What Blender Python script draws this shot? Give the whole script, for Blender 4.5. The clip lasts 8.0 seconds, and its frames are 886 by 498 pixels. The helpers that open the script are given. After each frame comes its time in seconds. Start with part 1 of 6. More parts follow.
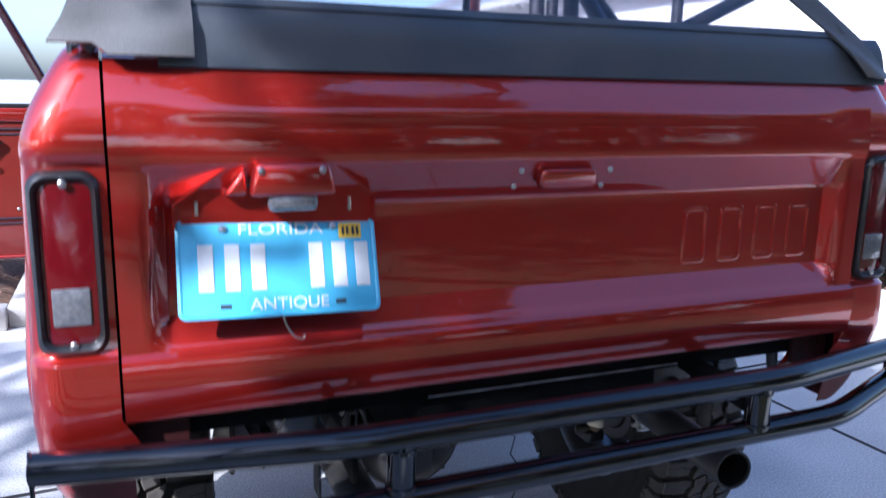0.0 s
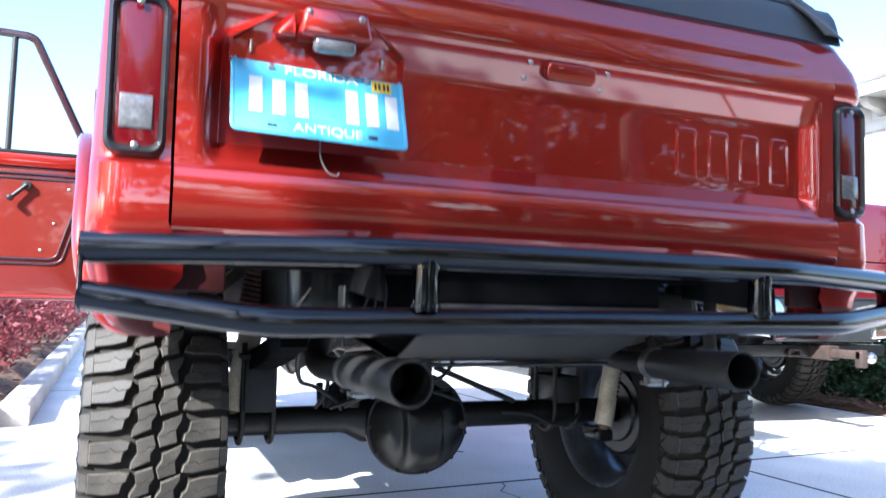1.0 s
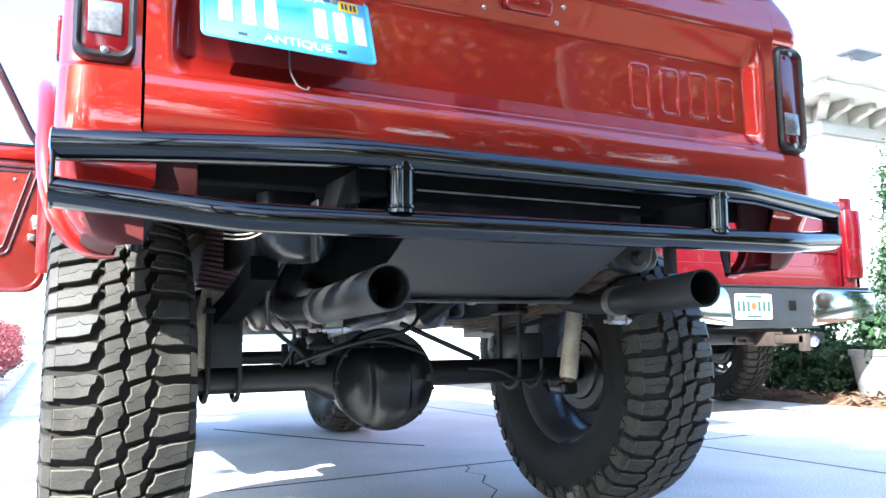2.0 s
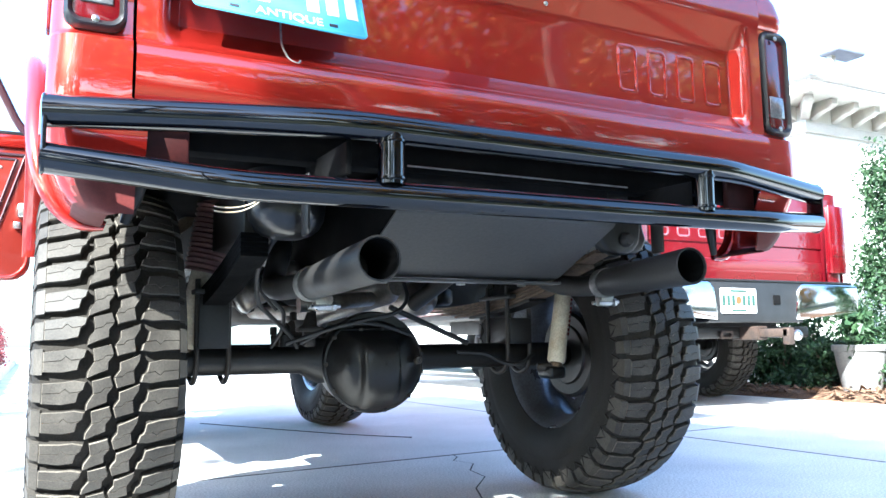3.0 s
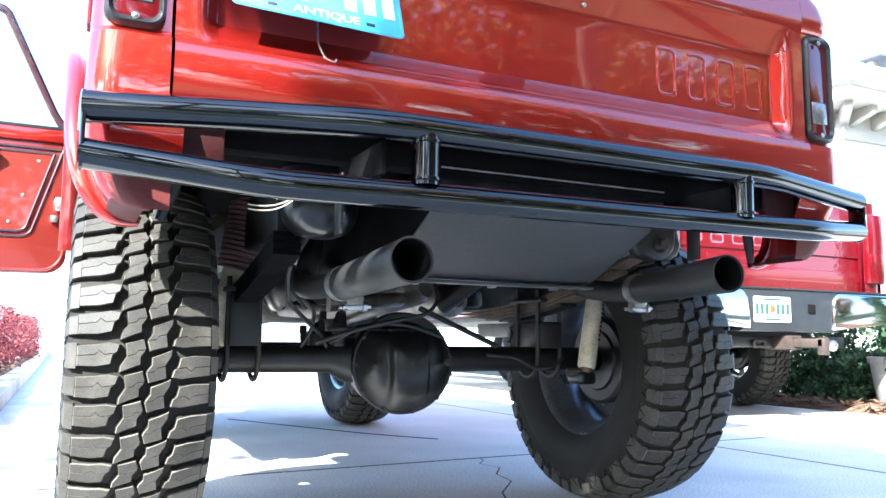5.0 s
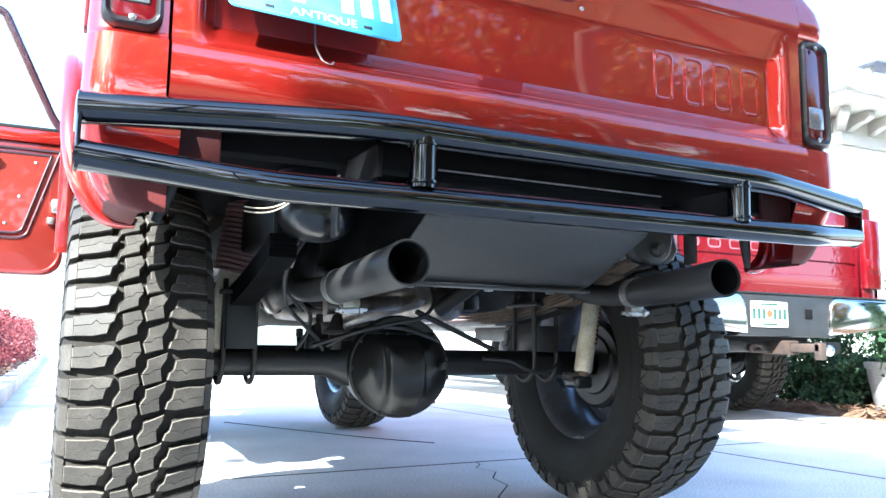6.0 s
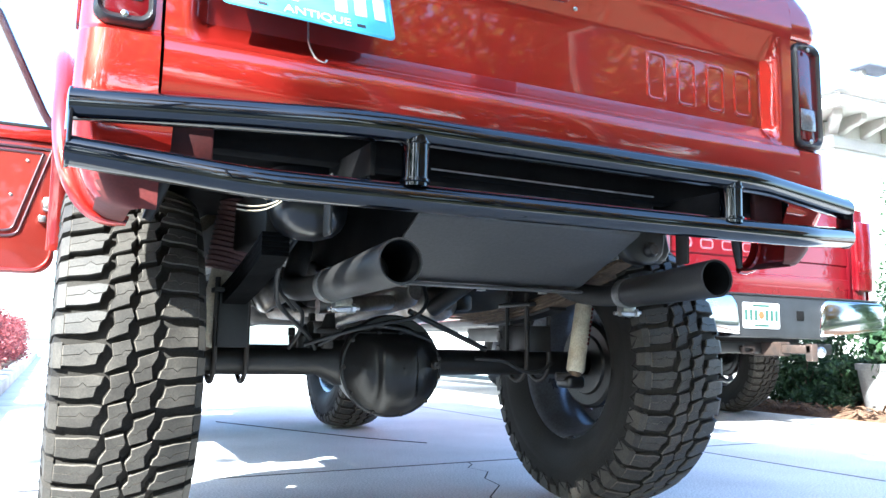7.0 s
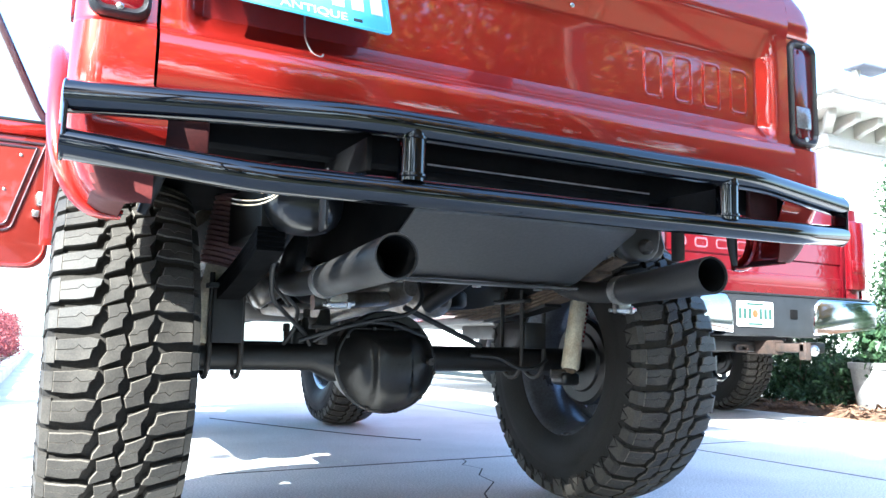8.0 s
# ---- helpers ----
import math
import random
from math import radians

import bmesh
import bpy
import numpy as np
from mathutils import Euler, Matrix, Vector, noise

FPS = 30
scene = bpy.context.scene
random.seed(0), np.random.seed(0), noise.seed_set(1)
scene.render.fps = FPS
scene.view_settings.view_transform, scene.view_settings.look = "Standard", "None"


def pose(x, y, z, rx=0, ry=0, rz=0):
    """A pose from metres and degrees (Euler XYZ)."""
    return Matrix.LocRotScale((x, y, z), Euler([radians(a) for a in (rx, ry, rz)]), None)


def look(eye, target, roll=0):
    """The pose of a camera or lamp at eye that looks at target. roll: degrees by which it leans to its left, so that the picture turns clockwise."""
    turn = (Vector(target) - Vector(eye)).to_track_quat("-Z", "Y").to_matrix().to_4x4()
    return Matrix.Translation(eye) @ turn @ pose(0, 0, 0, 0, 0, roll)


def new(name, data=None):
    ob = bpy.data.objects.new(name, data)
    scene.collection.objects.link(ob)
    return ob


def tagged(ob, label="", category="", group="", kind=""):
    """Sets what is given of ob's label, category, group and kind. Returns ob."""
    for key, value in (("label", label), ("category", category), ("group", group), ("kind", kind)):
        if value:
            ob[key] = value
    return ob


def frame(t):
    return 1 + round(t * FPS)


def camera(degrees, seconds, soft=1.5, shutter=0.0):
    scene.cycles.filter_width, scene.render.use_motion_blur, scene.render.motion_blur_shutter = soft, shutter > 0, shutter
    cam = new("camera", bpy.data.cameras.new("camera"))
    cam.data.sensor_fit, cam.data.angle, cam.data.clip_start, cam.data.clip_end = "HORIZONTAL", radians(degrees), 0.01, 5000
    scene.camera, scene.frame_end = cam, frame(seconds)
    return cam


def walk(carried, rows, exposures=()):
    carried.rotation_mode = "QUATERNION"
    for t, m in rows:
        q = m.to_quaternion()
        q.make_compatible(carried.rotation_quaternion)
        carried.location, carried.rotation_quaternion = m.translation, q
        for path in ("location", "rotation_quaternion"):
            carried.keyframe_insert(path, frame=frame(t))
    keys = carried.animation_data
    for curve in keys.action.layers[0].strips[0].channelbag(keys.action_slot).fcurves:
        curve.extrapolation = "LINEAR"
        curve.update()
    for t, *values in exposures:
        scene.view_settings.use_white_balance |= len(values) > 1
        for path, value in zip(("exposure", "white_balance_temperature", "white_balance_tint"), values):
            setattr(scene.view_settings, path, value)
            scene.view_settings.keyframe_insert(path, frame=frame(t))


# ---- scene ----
cam = camera(59.1, 8.0, shutter=0.5)
PATH = [
    (0, (-0.683, -1.171, 1.341), (0.046, 0.645, 0.929), 1.2),
    (0.2, (-0.688, -1.201, 1.229), (0.042, 0.630, 0.893), 1.3),
    (0.3, (-0.695, -1.218, 1.164), (0.036, 0.623, 0.888), 1.5),
    (0.5, (-0.713, -1.251, 1.017), (0.016, 0.608, 0.909), 1.9),
    (0.7, (-0.744, -1.276, 0.890), (-0.006, 0.582, 0.940), 1.4),
    (0.8, (-0.760, -1.298, 0.851), (-0.019, 0.558, 0.923), 1.7),
    (1, (-0.781, -1.304, 0.742), (-0.023, 0.542, 0.868), 1.5),
    (1.2, (-0.798, -1.286, 0.659), (-0.005, 0.543, 0.823), 0.8),
    (1.5, (-0.808, -1.292, 0.602), (0.014, 0.523, 0.779), 0.4),
    (1.7, (-0.816, -1.29, 0.562), (0.035, 0.509, 0.767), -0.2),
    (2.8, (-0.831, -1.282, 0.466), (0.08, 0.482, 0.707), -0.9),
    (3, (-0.833, -1.285, 0.462), (0.081, 0.478, 0.695), -0.8),
    (3.5, (-0.837, -1.278, 0.467), (0.052, 0.5, 0.694), -0.7),
    (4, (-0.837, -1.274, 0.464), (0.027, 0.515, 0.694), -0.2),
    (4.5, (-0.836, -1.272, 0.465), (0.015, 0.523, 0.697), 0.4),
    (6, (-0.832, -1.27, 0.464), (0.022, 0.522, 0.71), 0.8),
    (6.5, (-0.83, -1.27, 0.463), (0.031, 0.518, 0.71), 1.0),
    (7, (-0.83, -1.27, 0.461), (0.039, 0.515, 0.709), 1.0),
    (7.5, (-0.831, -1.267, 0.458), (0.047, 0.513, 0.704), 1.1),
    (8, (-0.831, -1.266, 0.457), (0.051, 0.513, 0.7), 1.2),
]
walk(cam, [(t, look(eye, target, roll)) for t, eye, target, roll in PATH],
     [(0, 1.32, 4950, 15), (0.5, 1.74, 5150, 13), (1.0, 2.22, 5230, 8), (1.5, 2.60, 5260, 5), (3.0, 2.97, 5270, 2), (8.0, 2.98, 5260, 2)])

# ---- world, sun and exposure ----
SUN_WAY = Vector((1.22, 1.0, -1.08)).normalized()      # the way the sunlight goes
world = bpy.data.worlds.new("world")
scene.world = world
world.use_nodes = True
wn = world.node_tree.nodes
sky = wn.new("ShaderNodeTexSky")
sky.sky_type = "NISHITA"
sky.sun_disc = False
sky.sun_elevation = math.asin(-SUN_WAY.z)
sky.sun_rotation = math.atan2(-SUN_WAY.x, -SUN_WAY.y)
sky.air_density, sky.dust_density = 1.0, 2.0
wn["Background"].inputs["Strength"].default_value = 0.12
world.node_tree.links.new(sky.outputs["Color"], wn["Background"].inputs["Color"])
sun_data = bpy.data.lights.new("sun", "SUN")
sun_data.energy, sun_data.angle, sun_data.color = 5.0, radians(0.6), (1.0, 0.89, 0.76)
sun = new("sun", sun_data)
sun.rotation_mode = "QUATERNION"
sun.rotation_quaternion = SUN_WAY.to_track_quat("-Z", "Y")
sun.location = (-8, -9, 9)


# ---- materials ----
def material(name, base, rough=0.5, metal=0.0, coat=0.0, vary=0.15, scale=6.0, fine=90.0, bump=0.1, depth=0.002,
             second=None, amount=0.5, spec=0.5, coat_rough=0.03, coat_ior=1.6):
    """A surface with variation at two scales: broad stains of a second colour and fine grain with relief."""
    m = bpy.data.materials.new(name)
    m.use_nodes = True
    t = m.node_tree
    n, link = t.nodes, t.links.new
    b = n["Principled BSDF"]
    co = n.new("ShaderNodeTexCoord")
    broad, grain = n.new("ShaderNodeTexNoise"), n.new("ShaderNodeTexNoise")
    broad.inputs["Scale"].default_value, broad.inputs["Detail"].default_value = scale, 6
    grain.inputs["Scale"].default_value, grain.inputs["Detail"].default_value = fine, 3
    for x in (broad, grain):
        link(co.outputs["Object"], x.inputs["Vector"])
    ramp = n.new("ShaderNodeValToRGB")
    ramp.color_ramp.elements[0].position, ramp.color_ramp.elements[1].position = 0.35, 0.7
    lo = second or tuple(c * (1 - vary) for c in base)
    ramp.color_ramp.elements[0].color = (*base, 1)
    ramp.color_ramp.elements[1].color = (*lo, 1)
    link(broad.outputs["Fac"], ramp.inputs["Fac"])
    mix = n.new("ShaderNodeMix")
    mix.data_type, mix.blend_type = "RGBA", "MULTIPLY"
    mix.inputs["Factor"].default_value = amount
    g = n.new("ShaderNodeMapRange")
    g.inputs["From Min"].default_value, g.inputs["From Max"].default_value = 0.3, 0.7
    g.inputs["To Min"].default_value, g.inputs["To Max"].default_value = 1 - 1.6 * vary, 1 + 0.6 * vary
    link(grain.outputs["Fac"], g.inputs["Value"])
    link(ramp.outputs["Color"], mix.inputs["A"])
    link(g.outputs["Result"], mix.inputs["B"])
    link(mix.outputs["Result"], b.inputs["Base Color"])
    r = n.new("ShaderNodeMapRange")
    r.inputs["From Min"].default_value, r.inputs["From Max"].default_value = 0.3, 0.7
    r.inputs["To Min"].default_value, r.inputs["To Max"].default_value = max(0.02, rough * 0.85), min(1, rough * 1.15)
    link(broad.outputs["Fac"], r.inputs["Value"])
    link(r.outputs["Result"], b.inputs["Roughness"])
    b.inputs["Metallic"].default_value = metal
    b.inputs["Coat Weight"].default_value = coat
    b.inputs["Coat Roughness"].default_value = coat_rough
    b.inputs["Coat IOR"].default_value = coat_ior
    b.inputs["Specular IOR Level"].default_value = spec
    if bump:
        bp = n.new("ShaderNodeBump")
        bp.inputs["Strength"].default_value, bp.inputs["Distance"].default_value = bump, depth
        link(grain.outputs["Fac"], bp.inputs["Height"])
        link(bp.outputs["Normal"], b.inputs["Normal"])
    return m


PAINT = material("red_paint", (0.395, 0.0185, 0.0115), 0.44, 0.85, 1.0, 0.10, 2.0, 900.0, 0.0, second=(0.375, 0.017, 0.010), spec=0.3, coat_rough=0.035, coat_ior=1.85)
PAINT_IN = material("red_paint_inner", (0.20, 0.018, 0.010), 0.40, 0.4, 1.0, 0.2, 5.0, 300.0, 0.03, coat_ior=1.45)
# dull red with shade in the colour, for the valance and handle hollow
PAINT_DULL_SHADED = material("dull_shaded_red_paint", (0.11, 0.020, 0.018), 0.55, 0.0, 0.0, 0.2, 9.0, 200.0, 0.05, second=(0.085, 0.024, 0.022), spec=0.3)
PAINT_TWO = material("dark_red_paint", (0.21, 0.006, 0.014), 0.30, 0.6, 1.0, 0.1, 2.0, 900.0, 0.0)
FRAME_DARK = material("dark_maroon_paint", (0.035, 0.009, 0.014), 0.35, 0.2, 0.8, 0.2, 5.0, 200.0, 0.02)
BLACK_GLOSS = material("black_gloss_paint", (0.0022, 0.0032, 0.006), 0.3, 0.0, 1.0, 0.3, 4.0, 200.0, 0.02, spec=0.0, coat_rough=0.028, coat_ior=1.65)
BLACK_MATT = material("black_chassis_paint", (0.0100, 0.0092, 0.0088), 0.48, 0.0, 0.0, 0.4, 7.0, 120.0, 0.25, second=(0.010, 0.0085, 0.0072))
TANK = material("grey_tank_paint", (0.046, 0.044, 0.043), 0.38, 0.0, 0.0, 0.3, 5.0, 150.0, 0.15, second=(0.064, 0.061, 0.057))
GRIME = material("dusty_black_steel", (0.020, 0.017, 0.015), 0.6, 0.0, 0.0, 0.4, 14.0, 160.0, 0.4, second=(0.042, 0.033, 0.026))
RUST = material("rusty_spring_steel", (0.15, 0.10, 0.06), 0.7, 0.2, 0.0, 0.4, 20.0, 140.0, 0.4, second=(0.07, 0.05, 0.04))
HITCH_RUST = material("rusty_brown_steel", (0.055, 0.034, 0.024), 0.7, 0.0, 0.0, 0.4, 20.0, 140.0, 0.4, second=(0.030, 0.022, 0.018))
RUBBER = material("tyre_rubber", (0.014, 0.0128, 0.0118), 0.66, 0.0, 0.0, 0.35, 9.0, 260.0, 0.3, 0.001, second=(0.019, 0.017, 0.015), spec=0.18)
GROOVE = material("groove_rubber", (0.040, 0.036, 0.031), 0.8, 0.0, 0.0, 0.35, 9.0, 260.0, 0.3, 0.001, spec=0.1)
SATIN = material("satin_black_casting", (0.0085, 0.008, 0.008), 0.34, 0.0, 0.0, 0.4, 9.0, 120.0, 0.2, second=(0.011, 0.010, 0.009))
# body red taken down to the shade under the tailgate
SILL_SHADED = material("shade_darkened_red_paint", (0.045, 0.008, 0.007), 0.55, 0.0, 0.0, 0.3, 9.0, 160.0, 0.1, second=(0.014, 0.005, 0.005), spec=0.2)
# pale beige that stands for sunlight on the inner body
SUNLIT_BEIGE = material("sunlit_beige_steel", (0.34, 0.30, 0.24), 0.6, 0.0, 0.0, 0.3, 14.0, 160.0, 0.2, second=(0.22, 0.19, 0.15))
TREAD = material("dusty_tread_rubber", (0.037, 0.033, 0.028), 0.55, 0.0, 0.0, 0.4, 14.0, 300.0, 0.35, 0.001, second=(0.070, 0.0625, 0.052), spec=0.3)
TREAD_EDGE = material("scuffed_tread_edge", (0.16, 0.142, 0.118), 0.6, 0.0, 0.0, 0.4, 22.0, 300.0, 0.35, 0.001, second=(0.09, 0.08, 0.066), spec=0.2)
RIM = material("wheel_steel", (0.20, 0.21, 0.24), 0.30, 0.7, 0.0, 0.3, 9.0, 140.0, 0.1, second=(0.14, 0.14, 0.15))
SEAL = material("black_seal_rubber", (0.010, 0.0105, 0.0115), 0.45, 0.0, 0.2, 0.3, 20.0, 300.0, 0.1)
CHROME = material("chrome", (0.72, 0.72, 0.73), 0.10, 1.0, 0.0, 0.1, 8.0, 200.0, 0.02)
ZINC = material("zinc_plated_steel", (0.60, 0.59, 0.56), 0.3, 1.0, 0.0, 0.25, 40.0, 300.0, 0.1)
PIPE = material("dark_exhaust_steel", (0.024, 0.0236, 0.024), 0.46, 0.3, 0.0, 0.35, 12.0, 240.0, 0.1, second=(0.036, 0.033, 0.030))
MUFFLER = material("aluminised_steel", (0.34, 0.315, 0.285), 0.36, 0.6, 0.0, 0.3, 12.0, 120.0, 0.1, second=(0.16, 0.13, 0.105))
# soot in the pipe bores; on underbody parts this black stands for shade
SOOT_SHADE = material("soot_and_shade_black", (0.005, 0.005, 0.0052), 0.95, 0.0, 0.0, 0.3, 12.0, 120.0, 0.2, spec=0.1)
CREAM = material("cream_damper_paint", (0.64, 0.58, 0.43), 0.45, 0.0, 0.2, 0.3, 22.0, 200.0, 0.1, second=(0.46, 0.36, 0.24))
BOOT = material("maroon_bellows_rubber", (0.19, 0.10, 0.095), 0.55, 0.0, 0.0, 0.3, 12.0, 200.0, 0.1, second=(0.20, 0.11, 0.10))
VINYL = material("black_vinyl", (0.028, 0.038, 0.052), 0.42, 0.0, 0.0, 0.3, 6.0, 700.0, 0.3, 0.001, second=(0.046, 0.049, 0.054), spec=0.8)
PLATE_BLUE = material("blue_plate_enamel", (0.10, 0.42, 0.64), 0.3, 0.0, 0.3, 0.06, 10.0, 300.0, 0.02, second=(0.12, 0.46, 0.68))
PLATE_WHITE = material("white_plate_enamel", (0.70, 0.71, 0.70), 0.35, 0.0, 0.3, 0.08, 10.0, 300.0, 0.02)
STICKER = material("yellow_sticker", (0.80, 0.52, 0.03), 0.5, 0.0, 0.0, 0.1, 10.0, 300.0, 0.0)
INK = material("dark_ink", (0.02, 0.02, 0.03), 0.6, 0.0, 0.0, 0.1, 10.0, 300.0, 0.0)
GREEN_INK = material("green_ink", (0.03, 0.075, 0.06), 0.5, 0.0, 0.0, 0.1, 10.0, 300.0, 0.0)
ORANGE_INK = material("orange_ink", (0.62, 0.07, 0.02), 0.5, 0.0, 0.0, 0.1, 10.0, 300.0, 0.0)
LENS_RED = material("red_lens", (0.085, 0.0016, 0.005), 0.16, 0.0, 0.6, 0.12, 25.0, 160.0, 0.12, 0.001, second=(0.09, 0.0016, 0.004))
LENS_CLEAR = material("clear_lens", (0.19, 0.19, 0.20), 0.12, 0.3, 1.0, 0.35, 60.0, 160.0, 0.3, 0.002, second=(0.14, 0.14, 0.16))
CONCRETE = material("concrete", (0.72, 0.71, 0.68), 0.85, 0.0, 0.0, 0.30, 1.7, 150.0, 0.6, 0.002, second=(0.58, 0.57, 0.54), amount=0.85)
GROUND_MAT = material("pale_ground", (0.46, 0.44, 0.40), 0.9, 0.0, 0.0, 0.25, 0.3, 40.0, 0.3, 0.01, second=(0.36, 0.35, 0.31))
GRASS_BASE = material("lawn_soil", (0.05, 0.06, 0.022), 0.9, 0.0, 0.0, 0.4, 3.0, 60.0, 0.5, 0.02, second=(0.08, 0.075, 0.03))
CRACK_DARK = material("dark_joint_dirt", (0.05, 0.045, 0.04), 0.95, 0.0, 0.0, 0.3, 4.0, 80.0, 0.3)
KERB_MAT = material("kerb_concrete", (0.46, 0.44, 0.41), 0.85, 0.0, 0.0, 0.2, 3.0, 120.0, 0.4, 0.003, second=(0.34, 0.32, 0.29))
STUCCO = material("white_stucco", (0.80, 0.80, 0.76), 0.85, 0.0, 0.0, 0.06, 1.5, 70.0, 0.3, 0.004)
TRIM = material("cream_trim_paint", (0.60, 0.585, 0.54), 0.6, 0.0, 0.0, 0.08, 3.0, 60.0, 0.1)
ROOF_MAT = material("pale_roof_tile", (0.55, 0.53, 0.50), 0.8, 0.0, 0.0, 0.3, 4.0, 40.0, 0.5, 0.01)
MULCH = material("bark_mulch", (0.10, 0.055, 0.032), 0.9, 0.0, 0.0, 0.5, 30.0, 120.0, 0.5, 0.01, second=(0.22, 0.13, 0.075))
POT_MAT = material("pale_clay_pot", (0.19, 0.19, 0.19), 0.7, 0.0, 0.0, 0.25, 9.0, 80.0, 0.3, second=(0.25, 0.24, 0.225))
BADGE = material("pale_badge_paint", (0.24, 0.065, 0.08), 0.3, 0.3, 1.0, 0.1, 10.0, 300.0, 0.0)
CLAMP = material("dull_clamp_steel", (0.42, 0.41, 0.39), 0.42, 0.8, 0.0, 0.3, 30.0, 200.0, 0.15, second=(0.20, 0.19, 0.18))
VINYL_DUSTY = material("dusty_black_vinyl", (0.095, 0.092, 0.088), 0.55, 0.0, 0.0, 0.35, 9.0, 500.0, 0.3, 0.001, second=(0.075, 0.076, 0.078))
BUMPER_GREY = material("grey_bumper_plastic", (0.020, 0.021, 0.023), 0.45, 0.0, 0.0, 0.3, 8.0, 200.0, 0.1)
HOOD_GREY = material("blue_grey_sheet_metal", (0.16, 0.18, 0.24), 0.5, 0.0, 0.0, 0.2, 8.0, 200.0, 0.1)
CAN = material("satin_black_canister", (0.005, 0.0055, 0.0065), 0.4, 0.0, 0.6, 0.3, 8.0, 160.0, 0.1, spec=0.2, coat_rough=0.16)
BARK = material("tree_bark", (0.15, 0.115, 0.085), 0.9, 0.0, 0.0, 0.45, 8.0, 60.0, 0.8, 0.02, second=(0.09, 0.07, 0.05))


def leaf_material(name, a, b, back=0.35):
    m = bpy.data.materials.new(name)
    m.use_nodes = True
    t = m.node_tree
    n, link = t.nodes, t.links.new
    p = n["Principled BSDF"]
    geo, ramp = n.new("ShaderNodeNewGeometry"), n.new("ShaderNodeValToRGB")
    ramp.color_ramp.elements[0].color, ramp.color_ramp.elements[1].color = (*a, 1), (*b, 1)
    link(geo.outputs["Random Per Island"], ramp.inputs["Fac"])
    link(ramp.outputs["Color"], p.inputs["Base Color"])
    p.inputs["Roughness"].default_value = 0.5
    tr, add = n.new("ShaderNodeBsdfTranslucent"), n.new("ShaderNodeMixShader")
    link(ramp.outputs["Color"], tr.inputs["Color"])
    add.inputs["Fac"].default_value = back
    link(p.outputs["BSDF"], add.inputs[1])
    link(tr.outputs["BSDF"], add.inputs[2])
    link(add.outputs["Shader"], n["Material Output"].inputs["Surface"])
    return m


LEAF = leaf_material("green_leaf", (0.025, 0.055, 0.012), (0.070, 0.11, 0.028), 0.3)
LEAF_SHRUB = leaf_material("shrub_leaf", (0.020, 0.048, 0.022), (0.065, 0.125, 0.05))
LEAF_RED = leaf_material("red_leaf", (0.12, 0.02, 0.03), (0.26, 0.06, 0.06))
LEAF_AUTUMN = leaf_material("yellow_green_leaf", (0.25, 0.165, 0.042), (0.56, 0.345, 0.105), 0.55)

GLASS = bpy.data.materials.new("clear_plastic_window")
GLASS.use_nodes = True
gb = GLASS.node_tree.nodes["Principled BSDF"]
gb.inputs["Base Color"].default_value = (0.60, 0.59, 0.68, 1)
gb.inputs["Transmission Weight"].default_value = 1.0
gb.inputs["Roughness"].default_value = 0.04
gb.inputs["IOR"].default_value = 1.45


# ---- shape helpers ----
def finish(bm, smooth=35, recalc=True):
    if recalc:
        bmesh.ops.recalc_face_normals(bm, faces=bm.faces)
    me = bpy.data.meshes.new("mesh")
    bm.to_mesh(me)
    bm.free()
    if smooth:
        me.shade_smooth()
        me.set_sharp_from_angle(angle=radians(smooth))
    return me


def part(name, bm, mat, parent=None, label="", smooth=35, at=None):
    """One bmesh (or ready mesh) as one mesh object under a thing or a part."""
    me = finish(bm, smooth) if isinstance(bm, bmesh.types.BMesh) else bm
    if mat is not None and not me.materials:
        me.materials.append(mat)
    ob = new(name, me)
    if parent is not None:
        ob.parent = parent
    if at is not None:
        ob.matrix_basis = at
    if label:
        ob["label"] = label
    return ob


def thing(name, label, category, group="", kind="", at=(0, 0, 0)):
    ob = new(name)
    ob.empty_display_size = 0.2
    ob.location = at
    return tagged(ob, label, category, group, kind)


def box(x0, x1, y0, y1, z0, z1, bevel=0.0, segs=2, bm=None):
    own = bmesh.new()
    bmesh.ops.create_cube(own, size=1.0, matrix=Matrix.Translation(((x0 + x1) / 2, (y0 + y1) / 2, (z0 + z1) / 2)) @ Matrix.Diagonal((abs(x1 - x0), abs(y1 - y0), abs(z1 - z0), 1)))
    if bevel:
        bmesh.ops.bevel(own, geom=own.edges[:], offset=bevel, segments=segs, affect="EDGES", profile=0.5)
    return own if bm is None else merge(bm, own)


def merge(bm, other):
    me = bpy.data.meshes.new("tmp")
    other.to_mesh(me)
    other.free()
    bm.from_mesh(me)
    bpy.data.meshes.remove(me)
    return bm


def moved(bm, m):
    bmesh.ops.transform(bm, matrix=m, verts=bm.verts)
    return bm


def rounded(points, radius, n=5):
    """A polyline with its inner corners rounded."""
    pts = [Vector(p) for p in points]
    out = [pts[0]]
    for a, b, c in zip(pts, pts[1:], pts[2:]):
        r = min(radius, (a - b).length * 0.48, (c - b).length * 0.48)
        p, q = b + (a - b).normalized() * r, b + (c - b).normalized() * r
        for i in range(n + 1):
            t = i / n
            out.append((1 - t) ** 2 * p + 2 * t * (1 - t) * b + t * t * q)
    return out + [pts[-1]]


